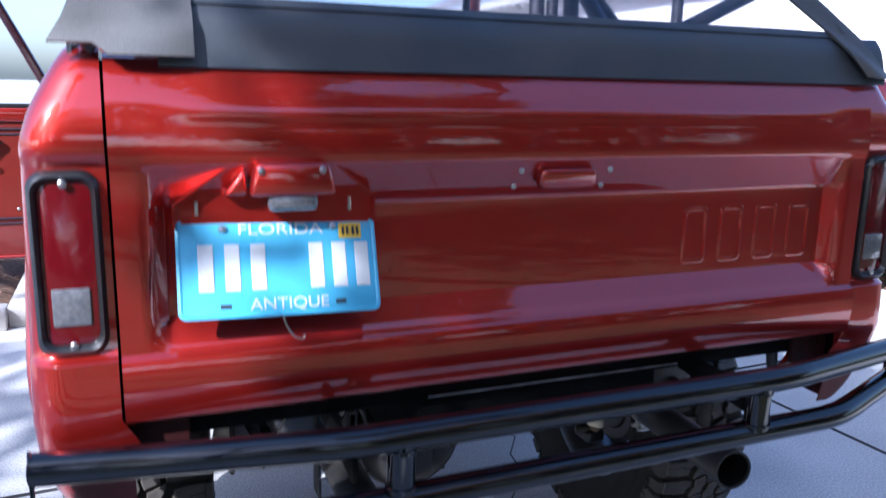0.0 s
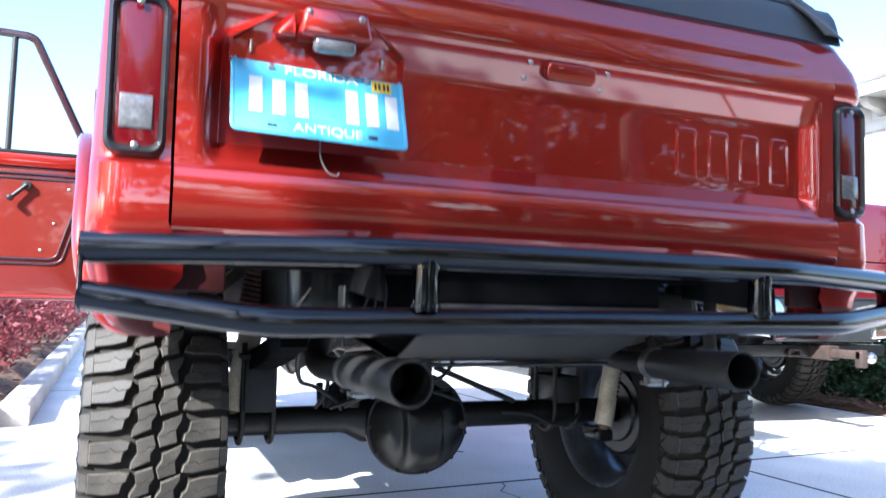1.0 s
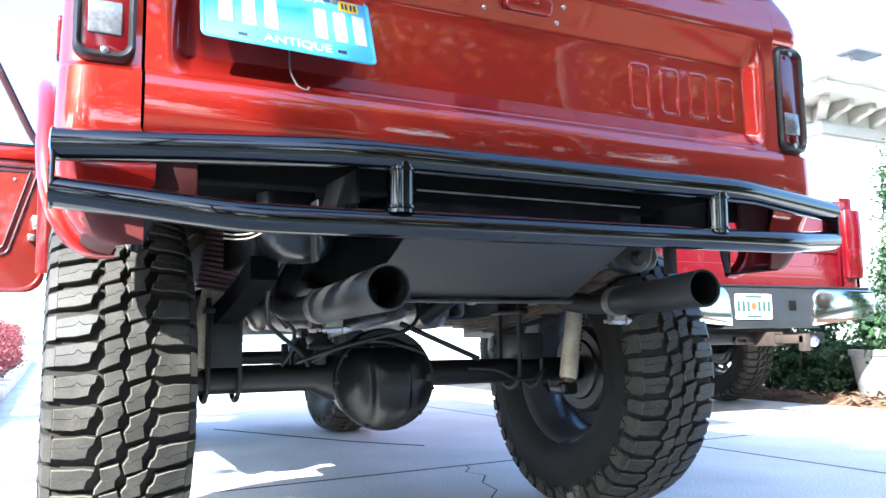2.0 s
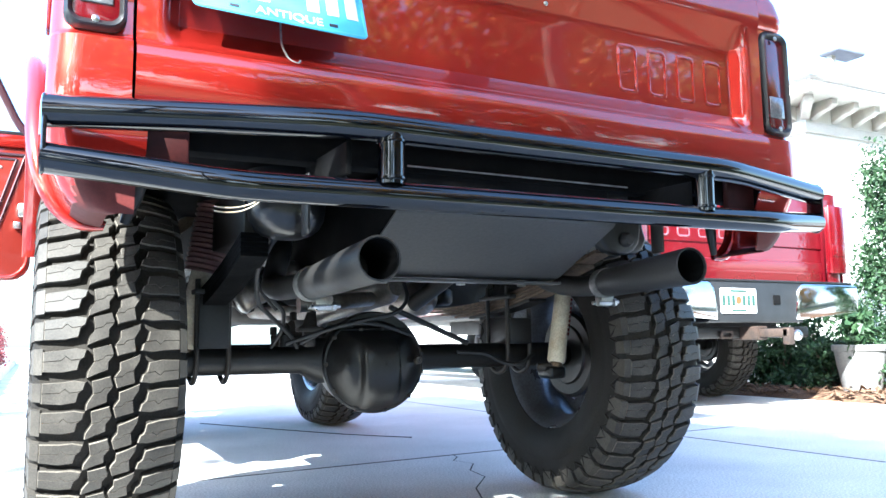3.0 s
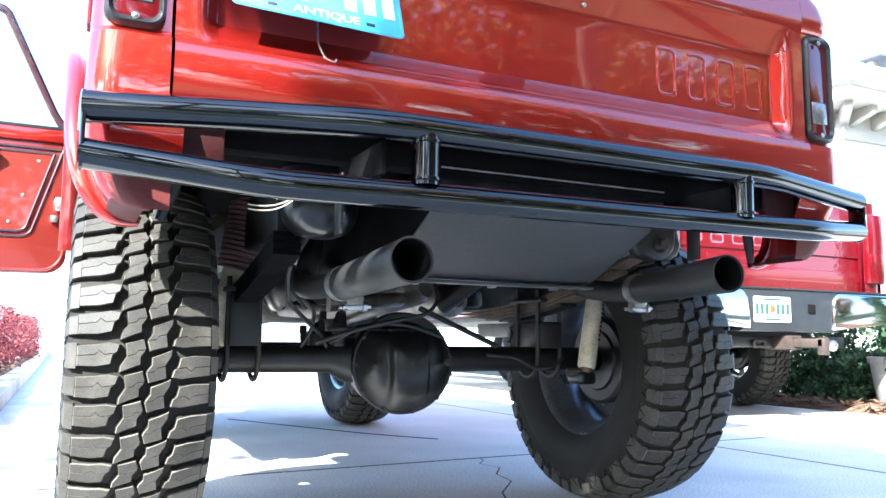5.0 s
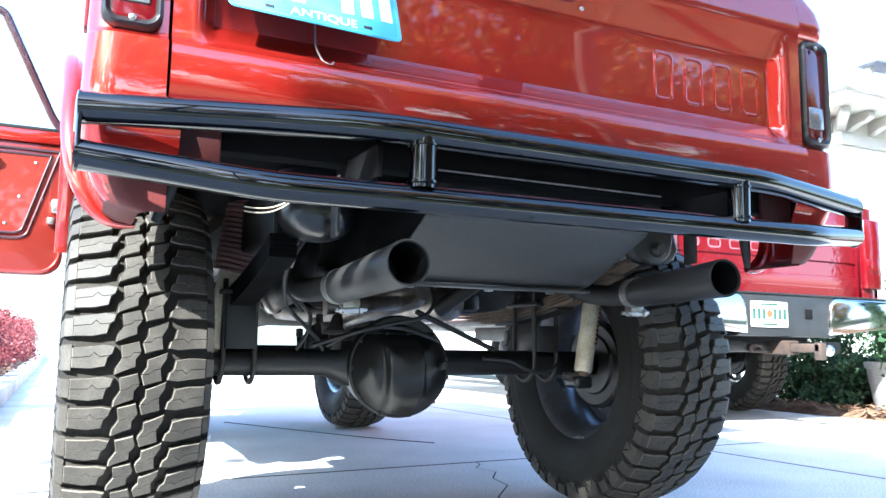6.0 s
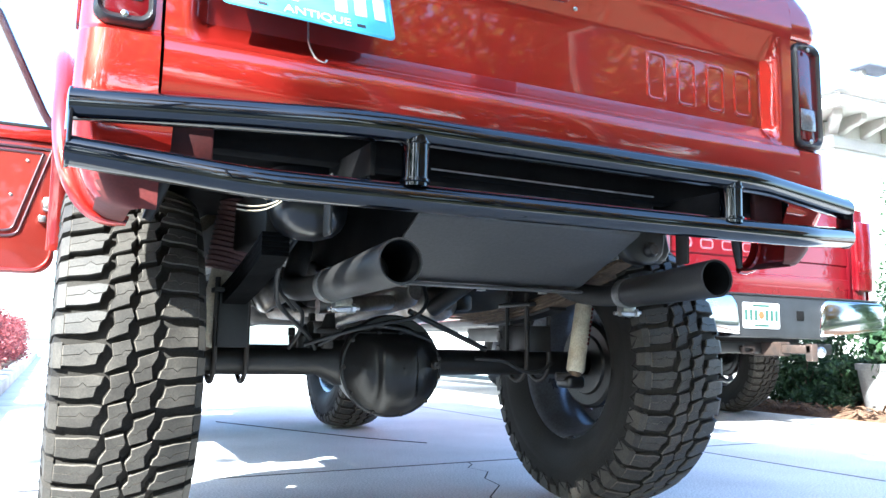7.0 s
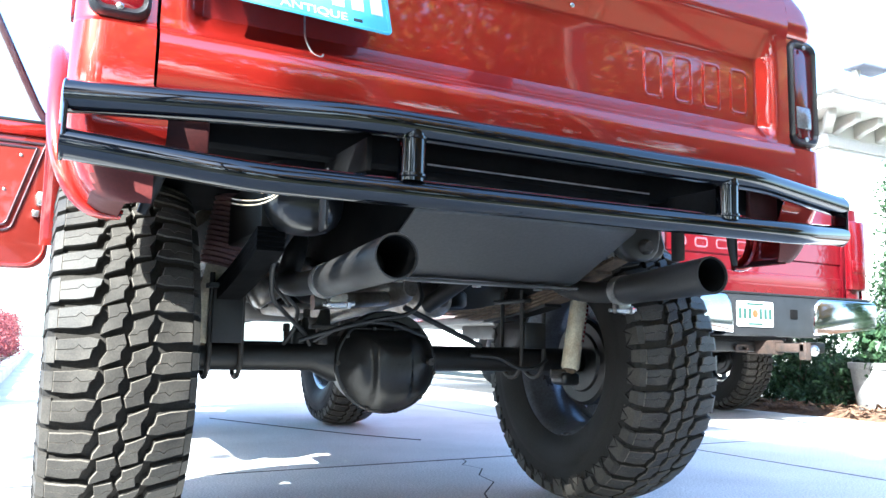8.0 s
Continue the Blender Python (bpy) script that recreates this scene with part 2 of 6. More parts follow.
def sweep(points, radius, segs=16, caps=True, bm=None, closed=False):
    """A tube along a polyline; radius is one number or one for each point."""
    bm = bm or bmesh.new()
    pts = [Vector(p) for p in points]
    radii = radius if isinstance(radius, (list, tuple)) else [radius] * len(pts)
    rings, side = [], None
    for i, p in enumerate(pts):
        d = (pts[min(i + 1, len(pts) - 1)] - pts[max(i - 1, 0)]).normalized()
        if side is None:
            side = d.orthogonal().normalized()
        side = (side - d * side.dot(d)).normalized()
        up = d.cross(side)
        rings.append([bm.verts.new(p + (side * math.cos(k * math.tau / segs) + up * math.sin(k * math.tau / segs)) * radii[i]) for k in range(segs)])
    for a, b in zip(rings, rings[1:]):
        for k in range(segs):
            bm.faces.new((a[k], a[(k + 1) % segs], b[(k + 1) % segs], b[k]))
    if caps:
        bm.faces.new(rings[0][::-1])
        bm.faces.new(rings[-1])
    return bm


def lathe(profile, segs=48, bm=None, axis="x", close=False):
    """Turns (along, radius) pairs round the axis."""
    bm = bm or bmesh.new()
    rings = []
    for a, r in profile:
        ring = []
        for k in range(segs):
            c, s = r * math.cos(k * math.tau / segs), r * math.sin(k * math.tau / segs)
            ring.append(bm.verts.new({"x": (a, c, s), "y": (c, a, s), "z": (c, s, a)}[axis]))
        rings.append(ring)
    for a, b in zip(rings, rings[1:]):
        for k in range(segs):
            bm.faces.new((a[k], a[(k + 1) % segs], b[(k + 1) % segs], b[k]))
    if close:
        bm.faces.new(rings[0][::-1])
        bm.faces.new(rings[-1])
    return bm


def prism(outline, depth, axis="y", at=0.0, bevel=0.0, bm=None):
    """A flat outline of (a, b) pairs, thickened along an axis from at to at + depth."""
    own = bmesh.new()

    def place(a, b, c):
        return {"y": (a, c, b), "x": (c, a, b), "z": (a, b, c)}[axis]
    lo = [own.verts.new(place(a, b, at)) for a, b in outline]
    hi = [own.verts.new(place(a, b, at + depth)) for a, b in outline]
    own.faces.new(lo[::-1])
    own.faces.new(hi)
    for i in range(len(lo)):
        j = (i + 1) % len(lo)
        own.faces.new((lo[i], lo[j], hi[j], hi[i]))
    bmesh.ops.recalc_face_normals(own, faces=own.faces)
    if bevel:
        bmesh.ops.bevel(own, geom=own.edges[:], offset=bevel, segments=2, affect="EDGES", profile=0.5)
    return own if bm is None else merge(bm, own)


def round_rect(w, h, r, n=5):
    out = []
    for cx, cy, a0 in ((w / 2 - r, h / 2 - r, 0), (-w / 2 + r, h / 2 - r, 90), (-w / 2 + r, -h / 2 + r, 180), (w / 2 - r, -h / 2 + r, 270)):
        for i in range(n + 1):
            a = radians(a0 + 90 * i / n)
            out.append((cx + r * math.cos(a), cy + r * math.sin(a)))
    return out


def ring_prism(outer, inner, depth, at=0.0, lift=0.0):
    """A frame between two outlines of the same count, thick along y, with its crest raised by lift towards -y."""
    bm = bmesh.new()
    n = len(outer)
    mid = [((a + c) / 2, (b + d) / 2) for (a, b), (c, d) in zip(outer, inner)]
    rows = [[bm.verts.new((a, at + depth, b)) for a, b in outer], [bm.verts.new((a, at, b)) for a, b in outer],
            [bm.verts.new((a, at - lift, b)) for a, b in mid], [bm.verts.new((a, at, b)) for a, b in inner], [bm.verts.new((a, at + depth, b)) for a, b in inner]]
    for p, q in zip(rows, rows[1:] + rows[:1]):
        for i in range(n):
            j = (i + 1) % n
            bm.faces.new((p[i], p[j], q[j], q[i]))
    return bm


def sheet(us, vs, fn, thick=0.0):
    """A surface fn(u, v) over two lists of values, with a turned rim."""
    bm = bmesh.new()
    rows = [[bm.verts.new(fn(u, v)) for u in us] for v in vs]
    for a, b in zip(rows, rows[1:]):
        for i in range(len(us) - 1):
            bm.faces.new((a[i], a[i + 1], b[i + 1], b[i]))
    bmesh.ops.recalc_face_normals(bm, faces=bm.faces)
    if thick:
        bm.normal_update()
        faces = bm.faces[:]
        rim = [e for e in bm.edges if len(e.link_faces) == 1]
        back = {v: bm.verts.new(v.co - v.normal * thick) for v in bm.verts[:]}
        for f in faces:
            bm.faces.new([back[v] for v in reversed(f.verts)])
        for e in rim:
            p, q = e.verts
            bm.faces.new((p, q, back[q], back[p]))
    return bm


def writing(text, height, depth, mat, parent, at, width=None, name="lettering"):
    """Raised words in the built-in font, upright in the plane of x and z, facing -y."""
    cu = bpy.data.curves.new("words", "FONT")
    cu.body, cu.size, cu.extrude = text, height / 0.7, depth
    cu.align_x, cu.align_y = "CENTER", "CENTER"
    tmp = new("words", cu)
    me = bpy.data.meshes.new_from_object(tmp.evaluated_get(bpy.context.evaluated_depsgraph_get()))
    bpy.data.objects.remove(tmp)
    xs = [v.co.x for v in me.vertices]
    k = width / (max(xs) - min(xs)) if width else 1.0
    me.transform(pose(0, 0, 0, 90, 0, 0) @ Matrix.Diagonal((k, 1, 1, 1)))
    me.materials.clear()
    return part(name, me, mat, parent, "", at=at)


def leaves(name, centres, count, spread, size, mat, parent=None, label="", seed=1, flat=0.0, aspect=0.55):
    """Many small folded leaves in clumps round the centres; one joined mesh."""
    rng = np.random.default_rng(seed)
    c = np.array(centres)
    pick = rng.integers(0, len(c), count)
    pos = c[pick] + rng.normal(0, 1, (count, 3)) * np.array(spread)
    d = rng.normal(0, 1, (count, 3))
    d[:, 2] -= flat
    d /= np.linalg.norm(d, axis=1)[:, None]
    s = rng.normal(0, 1, (count, 3))
    s -= d * (s * d).sum(1)[:, None]
    s /= np.linalg.norm(s, axis=1)[:, None]
    nrm = np.cross(d, s)
    ln = size * rng.uniform(0.6, 1.3, count)[:, None]
    w = ln * aspect * 0.5
    v = np.stack([pos, pos + d * ln * 0.45 + s * w + nrm * w * 0.3, pos + d * ln, pos + d * ln * 0.45 - s * w + nrm * w * 0.3], 1).reshape(-1, 3)
    f = np.arange(count * 4).reshape(-1, 4)
    me = bpy.data.meshes.new(name)
    me.from_pydata(v.tolist(), [], f.tolist())
    me.materials.append(mat)
    ob = new(name, me)
    if parent is not None:
        ob.parent = parent
    if label:
        ob["label"] = label
    return ob


# ---- the ground ----
ground = part("ground", sheet([-300, -40, -10, 10, 40, 300], [-300, -40, -10, 10, 40, 300], lambda x, y: (x, y, -0.09)), GROUND_MAT)
tagged(ground, "pale sandy ground running to the horizon", "ground", kind="structure")

# ---- the red off-road vehicle: x across, y to its front, z up; rear lamps at y = 0 ----
AXLE_Y, AXLE_Z, FRONT_Y, TYRE_R = 0.72, 0.395, 3.06, 0.402
suv = thing("off_road_vehicle", "lifted classic red off-road vehicle with black soft top", "car", at=(0, 0, 0.02))


def side_x(z):
    """Half width of the body at a height: nearly upright, rolling in towards the top."""
    x = 0.836 - 0.012 * max(0.0, (z - 0.8) / 0.4)
    if z > 1.22:
        x -= 0.060 * ((z - 1.22) / 0.14) ** 1.6
    if z < 0.86:
        k = min(1.0, (0.86 - z) / 0.210)
        x = 0.735 + (x - 0.735) * (1 - k ** 2.6) ** (1 / 2.6)
    return x


# the tailgate: rolled lip, bead, framed recess and a sloping lower ledge
def interp(x, table):
    if x <= table[0][0]:
        return table[0][1]
    for (a, p), (b, q) in zip(table, table[1:]):
        if x <= b:
            t = (x - a) / (b - a)
            return p + (q - p) * t
    return table[-1][1]


FRAME_PROFILE = [(0.815, 0.030), (0.818, 0.010), (0.826, -0.002), (0.845, -0.010), (0.88, -0.014), (0.905, -0.014), (0.916, -0.010), (0.924, 0.0),
                 (0.94, 0.001), (1.19, 0.001), (1.205, -0.003), (1.215, -0.005), (1.24, -0.004), (1.260, -0.001), (1.268, -0.0035), (1.276, -0.0035), (1.283, 0.0), (1.290, 0.005),
                 (1.31, 0.014), (1.335, 0.026), (1.345, 0.036), (1.350, 0.055)]
RECESS = 0.036
RECESS_PROFILE = [(0.924, 0.0), (0.930, 0.003), (0.962, 0.030), (0.970, RECESS), (1.127, RECESS), (1.133, 0.0350), (1.139, 0.0325), (1.196, 0.0015), (1.200, -0.001), (1.203, -0.0025)]


def tailgate_point(x, z):
    y = interp(z, FRAME_PROFILE)
    if 0.924 < z < 1.203:
        inner = interp(z, RECESS_PROFILE)
        k = interp(abs(x), [(0.638, 1.0), (0.645, 0.93), (0.668, 0.12), (0.676, 0.0)])
        y = y * (1 - k) + inner * k
    if 1.255 < z < 1.295:                            # the bead dies away towards the sides
        k = interp(abs(x), [(0.50, 1.0), (0.66, 0.0)])
        y = y * k + (-0.0015 + (z - 1.255) * 0.16) * (1 - k)
    return Vector((x, y, z))


xs = [-0.712, -0.708, -0.70, -0.69, -0.682, -0.676, -0.672, -0.668, -0.66, -0.652, -0.645, -0.641, -0.638, -0.63]
xs = xs + [-0.6 + 0.1 * i for i in range(13)] + [-x for x in reversed(xs)]
zs = sorted({round(z, 4) for z, _ in FRAME_PROFILE + RECESS_PROFILE} | {0.98, 1.02, 1.06, 1.10, 1.14, 0.865, 0.895, 1.322, 0.946, 1.225, 1.25})
tailgate = part("tailgate", sheet(xs, zs, tailgate_point, -0.004), PAINT, suv, "glossy red pressed-steel tailgate", smooth=28)

# raised blocks pressed into the tailgate
for i in range(4):
    bx, bw = 0.292 + 0.087 * i, 0.064
    cx = bx + bw / 2
    outer, inner = round_rect(bw, 0.120, 0.014, 4), round_rect(bw - 0.030, 0.088, 0.007, 4)
    bm = ring_prism(outer, inner, 0.0035, -0.0005, 0.0040)
    part("embossed_block", moved(bm, Matrix.Translation((cx, RECESS - 0.002, 1.045))), PAINT, tailgate, smooth=50)

# the tailgate handle in its dished plate, on the slope at the top of the recess
hx = 0.015
HANDLE_AT = Matrix.Translation((hx, 0.0165, 1.1685)) @ pose(0, 0, 0, 28.5, 0, 0)
hp = ring_prism(round_rect(0.212, 0.070, 0.010), round_rect(0.138, 0.050, 0.008), 0.002, -0.003, 0.001)
part("handle_plate", moved(hp, HANDLE_AT), PAINT, tailgate)
# a flat darker sheet paints the shade of the hollow
part("handle_dish", moved(box(-0.070, 0.070, -0.0018, 0.0, -0.0255, 0.0255), HANDLE_AT), PAINT_DULL_SHADED, tailgate, "hollow behind the handle, its shade painted in")
part("handle", moved(prism(round_rect(0.110, 0.036, 0.012, 5), 0.020, "y", -0.024, 0.004), HANDLE_AT @ Matrix.Translation((0, 0, 0.003)) @ pose(0, 0, 0, -14, 0, 0)), PAINT, tailgate, "red paddle handle", smooth=60)


def screw(x, y, z, r, parent, mat=ZINC):
    bm = lathe([(-0.003, 0.0005), (-0.0028, r * 0.55), (-0.0012, r * 0.95), (0.0, r)], 14, axis="y")
    part("screw", moved(bm, Matrix.Translation((x, y, z))), mat, parent)


for sx, sz in ((-0.086, 0.017), (-0.092, -0.015), (0.090, 0.016), (0.083, -0.018)):
    q = HANDLE_AT @ Vector((sx, -0.004, sz))
    screw(q.x, q.y, q.z, 0.0055, tailgate)

# the number plate on its tilted bracket
plate_at = pose(-0.4805, -0.012, 1.048, -23.0, 1.6, 0)
BX, BZ = -0.4805, 1.048
hexa = [(-0.150, 0.040), (0.150, 0.040), (0.150, 0.100), (0.088, 0.152), (-0.070, 0.152), (-0.152, 0.096)]
bracket = part("plate_bracket", prism([(BX + x, BZ + z) for x, z in hexa], 0.003, "y", 0.014), PAINT, suv, "red folded-steel number plate bracket")
for pts in ([(-0.152, 0.060), (-0.152, 0.097), (-0.070, 0.153)], [(0.150, 0.060), (0.150, 0.101), (0.088, 0.153)]):
    lip = sheet([0.0, 0.008, 0.016], list(range(3)), lambda u, k: (BX + pts[int(k)][0], 0.018 - 0.022 * u / 0.016, BZ + pts[int(k)][1]), 0.003)
    part("bracket_lip", lip, PAINT, bracket, smooth=0)
hood = prism([(-0.046, 0.108), (-0.036, 0.156), (0.072, 0.156), (0.082, 0.108)], 0.052, "y", -0.036, 0.007)
part("lamp_hood", moved(hood, Matrix.Translation((BX, 0, BZ))), PAINT, bracket, "red hood of the plate lamp", smooth=50)
wing = prism([(-0.082, 0.108), (-0.050, 0.148), (-0.046, 0.108)], 0.030, "y", -0.014, 0.006)
part("hood_wing", moved(wing, Matrix.Translation((BX, 0, BZ))), PAINT, bracket, smooth=50)
part("lamp_lens", moved(box(-0.020, 0.056, -0.030, -0.002, 0.084, 0.112, 0.010, 3), Matrix.Translation((BX, 0, BZ))), LENS_CLEAR, bracket, "clear plate lamp lens", smooth=60)
for sx_ in (-0.118, 0.112):
    part("bracket_stud", sweep([(BX + sx_, 0.012, BZ + 0.078), (BX + sx_, 0.010, BZ + 0.098)], 0.003, 8), ZINC, bracket)
for sx_ in (-0.030, 0.060):
    part("hood_screw", moved(lathe([(-0.004, 0.0005), (-0.003, 0.004), (0.0, 0.006)], 12, axis="y"), Matrix.Translation((BX + sx_, -0.036, BZ + 0.146))), ZINC, bracket)
pl = bmesh.new()
merge(pl, prism(round_rect(0.302, 0.152, 0.012), 0.0016, "y", 0.0, 0.0004))
plate = part("number_plate", moved(pl, plate_at), PLATE_BLUE, suv, "light blue number plate with raised white characters")
rim_bm = ring_prism(round_rect(0.300, 0.150, 0.011), round_rect(0.289, 0.139, 0.008), 0.001, -0.0006, 0.001)
part("plate_rim", moved(rim_bm, plate_at), PLATE_BLUE, plate)
for i, cx in enumerate((-0.110, -0.072, -0.034, 0.054, 0.090, 0.126)):     # six plain bars stand for the characters
    part("character_bar", moved(box(cx - 0.011, cx + 0.011, -0.0016, 0.0, -0.036, 0.034, 0.0007, 1), plate_at), PLATE_WHITE, plate, at=None)
writing("FLORIDA", 0.017, 0.0006, PLATE_WHITE, plate, plate_at @ Matrix.Translation((0.002, -0.0006, 0.056)), 0.128)
writing("ANTIQUE", 0.017, 0.0006, PLATE_WHITE, plate, plate_at @ Matrix.Translation((0.010, -0.0006, -0.058)), 0.118)
for cx, cz in ((-0.084, 0.058), (0.082, 0.060)):
    part("plate_bolt", moved(lathe([(-0.005, 0.0005), (-0.0045, 0.005), (-0.001, 0.0065), (0.0, 0.007)], 14, axis="y"), plate_at @ Matrix.Translation((cx, 0, cz))), ZINC, plate)
for cx in (-0.084, 0.088):
    part("bolt_slot", moved(box(cx - 0.008, cx + 0.008, -0.0012, 0.001, -0.062, -0.055, 0.0005, 1), plate_at), INK, plate, "dark empty bolt slot")
part("renewal_sticker", moved(box(0.092, 0.128, -0.0012, 0.0, 0.040, 0.064, 0.0003, 1), plate_at), STICKER, plate, "yellow renewal sticker")
for cx in (0.099, 0.106, 0.115, 0.122):
    part("sticker_bar", moved(box(cx - 0.002, cx + 0.002, -0.0018, -0.0011, 0.045, 0.059), plate_at), INK, plate)
part("bracket_wire", sweep(rounded([(-0.475, 0.015, 1.0), (-0.476, 0.004, 0.955), (-0.462, 0.0, 0.930), (-0.448, -0.004, 0.925), (-0.444, -0.002, 0.932)], 0.015), 0.0018, 8), ZINC, bracket, "bent spring wire")


# rear corners, tail lamps, quarter panels with wheel arches
def corner_point(s, u):
    """u runs across the corner from the tailgate gap round to the side, s down from the top."""
    z = interp(s, [(0.0, 1.362), (0.04, 1.355), (0.1, 1.335), (0.25, 1.27), (0.34, 1.222), (0.355, 1.212), (0.37, 1.20), (0.6, 1.06), (0.80, 0.935), (0.81, 0.926), (0.82, 0.918),
                           (0.9, 0.83), (0.93, 0.78), (0.95, 0.745), (0.97, 0.708), (0.985, 0.676), (0.993, 0.660), (1.0, 0.650)])
    back = interp(s, [(0.0, 0.075), (0.04, 0.050), (0.1, 0.028), (0.25, 0.002), (0.33, -0.003), (0.355, 0.002), (0.37, 0.012), (0.6, 0.012), (0.80, 0.012), (0.81, 0.008), (0.82, -0.004),
                      (0.9, -0.006), (0.93, 0.006), (0.95, 0.0205), (0.97, 0.0260), (0.985, 0.0310), (0.993, 0.0335), (1.0, 0.0370)])
    sx = max(side_x(z), 0.742)
    r = min(0.045, (sx - 0.720) * 0.7)
    if u < 0.4:
        x0 = 0.7165 if z > 0.815 else (0.690 if z > 0.73 else 0.704)
        x, y = x0 + (sx - r - x0) * u / 0.4, back
    elif u < 0.8:
        a = (u - 0.4) / 0.4 * math.pi / 2
        x, y = sx - r + r * math.sin(a), back + r - r * math.cos(a)
    else:
        x, y = sx, back + r + (0.21 - back - r) * (u - 0.8) / 0.2
    return Vector((x, y, z))


def side_panel(y0, y1, z0, z1, cy, cz, ry, rz, cut0=0.4):
    """Body side between two stations, with a wheel opening cut out of it; x is the outer face."""
    angles = [radians(cut0 + (180 - 2 * cut0) * i / 36) for i in range(37)]

    def edge(a):
        c, s = math.cos(a), math.sin(a)
        ks = []
        if c > 1e-6: ks.append((y1 - cy) / c)
        if c < -1e-6: ks.append((y0 - cy) / c)
        if s > 1e-6: ks.append((z1 - cz) / s)
        if s < -1e-6: ks.append((z0 - cz) / s)
        k = min(ks)
        return cy + c * k, cz + s * k

    def fn(u, v):
        a = angles[int(u)]
        ey, ez = edge(a)
        iy, iz = cy + ry * math.cos(a), cz + rz * math.sin(a)
        y, z = iy + (ey - iy) * v, iz + (ez - iz) * v
        return Vector((side_x(z), y, z))
    return sheet(list(range(37)), [0, 0.15, 0.4, 0.7, 1.0], fn, -0.003)


def flip(bm, sgn):
    if sgn < 0:
        bmesh.ops.scale(bm, vec=(-1, 1, 1), verts=bm.verts)
        bmesh.ops.reverse_faces(bm, faces=bm.faces)
    return bm


# floor in near-black that carries the underbody shade
body = part("body", box(-0.70, 0.70, 0.07, 3.4, 0.795, 0.835, 0.01), SOOT_SHADE, suv, "black underside of the body floor")
corner_us = [0, 0.1, 0.3, 0.4, 0.45, 0.5, 0.55, 0.6, 0.65, 0.7, 0.75, 0.8, 0.9, 1.0]
corner_ss = [0, 0.02, 0.04, 0.07, 0.1, 0.15, 0.2, 0.25, 0.3, 0.33, 0.345, 0.355, 0.363, 0.37, 0.45, 0.6, 0.7, 0.8, 0.806, 0.81, 0.815, 0.82, 0.86, 0.9, 0.93, 0.94, 0.95, 0.96, 0.97, 0.978, 0.985, 0.989, 0.993, 0.997, 1.0]
for sgn in (-1, 1):
    corner = part("corner_panel", flip(sheet(corner_us, corner_ss, lambda u, s: corner_point(s, u), -0.003), sgn), PAINT, suv, "rounded red rear corner panel, its dusty lower edge darkened for shade", smooth=40)
    corner.data.materials.append(PAINT_DULL_SHADED)
    for f in corner.data.polygons:                       # dusty valance below the bumper tube, shade mixed into its colour
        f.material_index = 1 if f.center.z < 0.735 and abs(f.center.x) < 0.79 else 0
    # pillar blackened so that the gap's shade is in its colour
    part("door_pillar", flip(box(0.702, 0.738, 0.040, 0.075, 0.72, 1.345, 0.002), sgn), SOOT_SHADE, suv, "dark gap beside the tailgate")
    part("quarter_panel", flip(side_panel(0.200, 1.25, 0.660, 1.362, 0.71, 0.66, 0.50, 0.405), sgn), PAINT, suv, "red quarter panel with cut-out wheel arch")
    # the wheel arch flare: a broad rolled lip round the opening, tucked in below the corner
    spine = []
    for i in range(19):                                  # curling in below the corner
        a = radians(90 - 5.0 * i)
        ce, se = max(0.0, math.cos(a)) ** (2 / 2.6), math.sin(a) ** (2 / 2.6) if i < 18 else 0.0
        z = 0.89 - 0.24 * se
        y = 0.71 - 0.507 * math.sqrt(1 - (max(0.0, z - 0.66) / 0.41) ** 2)
        spine.append(((0.735 + 0.108 * ce, y, z), (0.35 + math.cos(a), 0, -math.sin(a)), 0.30 + 0.70 * math.cos(a) ** 0.7 if i else 0.30))
    for i in range(29):
        a = radians(142 - 4.9 * i)
        spine.append(((0.843 + 0.012 * min(1.0, i / 7), 0.71 + 0.507 * math.cos(a), 0.66 + 0.41 * math.sin(a)), (1, 0, 0), 1.0))
    lip = [(-0.036, -0.003), (-0.030, 0.0015), (-0.020, 0.003), (-0.011, 0.003), (-0.0085, 0.0005), (-0.006, 0.004), (-0.002, 0.009), (0.003, 0.0125), (0.010, 0.0135), (0.017, 0.0115), (0.022, 0.007), (0.026, 0.001), (0.026, -0.003),
           (0.023, -0.007), (0.012, -0.009), (-0.010, -0.008), (-0.036, -0.003)]

    def flare_point(t, i):
        i = int(i)
        p, o, wide = Vector(spine[i][0]), Vector(spine[i][1]).normalized(), spine[i][2]
        tan = (Vector(spine[min(i + 1, len(spine) - 1)][0]) - Vector(spine[max(i - 1, 0)][0])).normalized()
        n = o.cross(tan).normalized()
        a, r = lip[int(t)]
        return p + o * (a * wide) + n * r * min(1.0, 0.4 + wide)
    part("wheel_arch_flare", flip(sheet(list(range(17)), list(range(len(spine))), flare_point), sgn), PAINT, suv, "broad rolled red wheel arch lip", smooth=75)
    part("panel_strut", flip(sweep([(0.672, 0.15, 0.765), (0.690, 0.16, 0.700), (0.706, 0.17, 0.652)], [0.014, 0.013, 0.008], 10), sgn), BLACK_MATT, suv, "black strut behind the corner panel", smooth=60)
    # inner wheel well
    well = sheet([0.46 + 0.06 * i for i in range(7)], [radians(10 + 138 * i / 16) for i in range(17)], lambda x, a: (x, 0.71 + 0.51 * math.cos(a), 0.67 + 0.435 * math.sin(a)), 0.003)
    part("wheel_well", flip(well, sgn), BLACK_MATT, suv, "black inner wheel well")
    part("inner_side", flip(box(0.452, 0.460, 0.36, 1.20, 0.84, 1.10), sgn), BLACK_MATT, suv)
    # tail lamp
    lx, lz = sgn * 0.772, 1.064
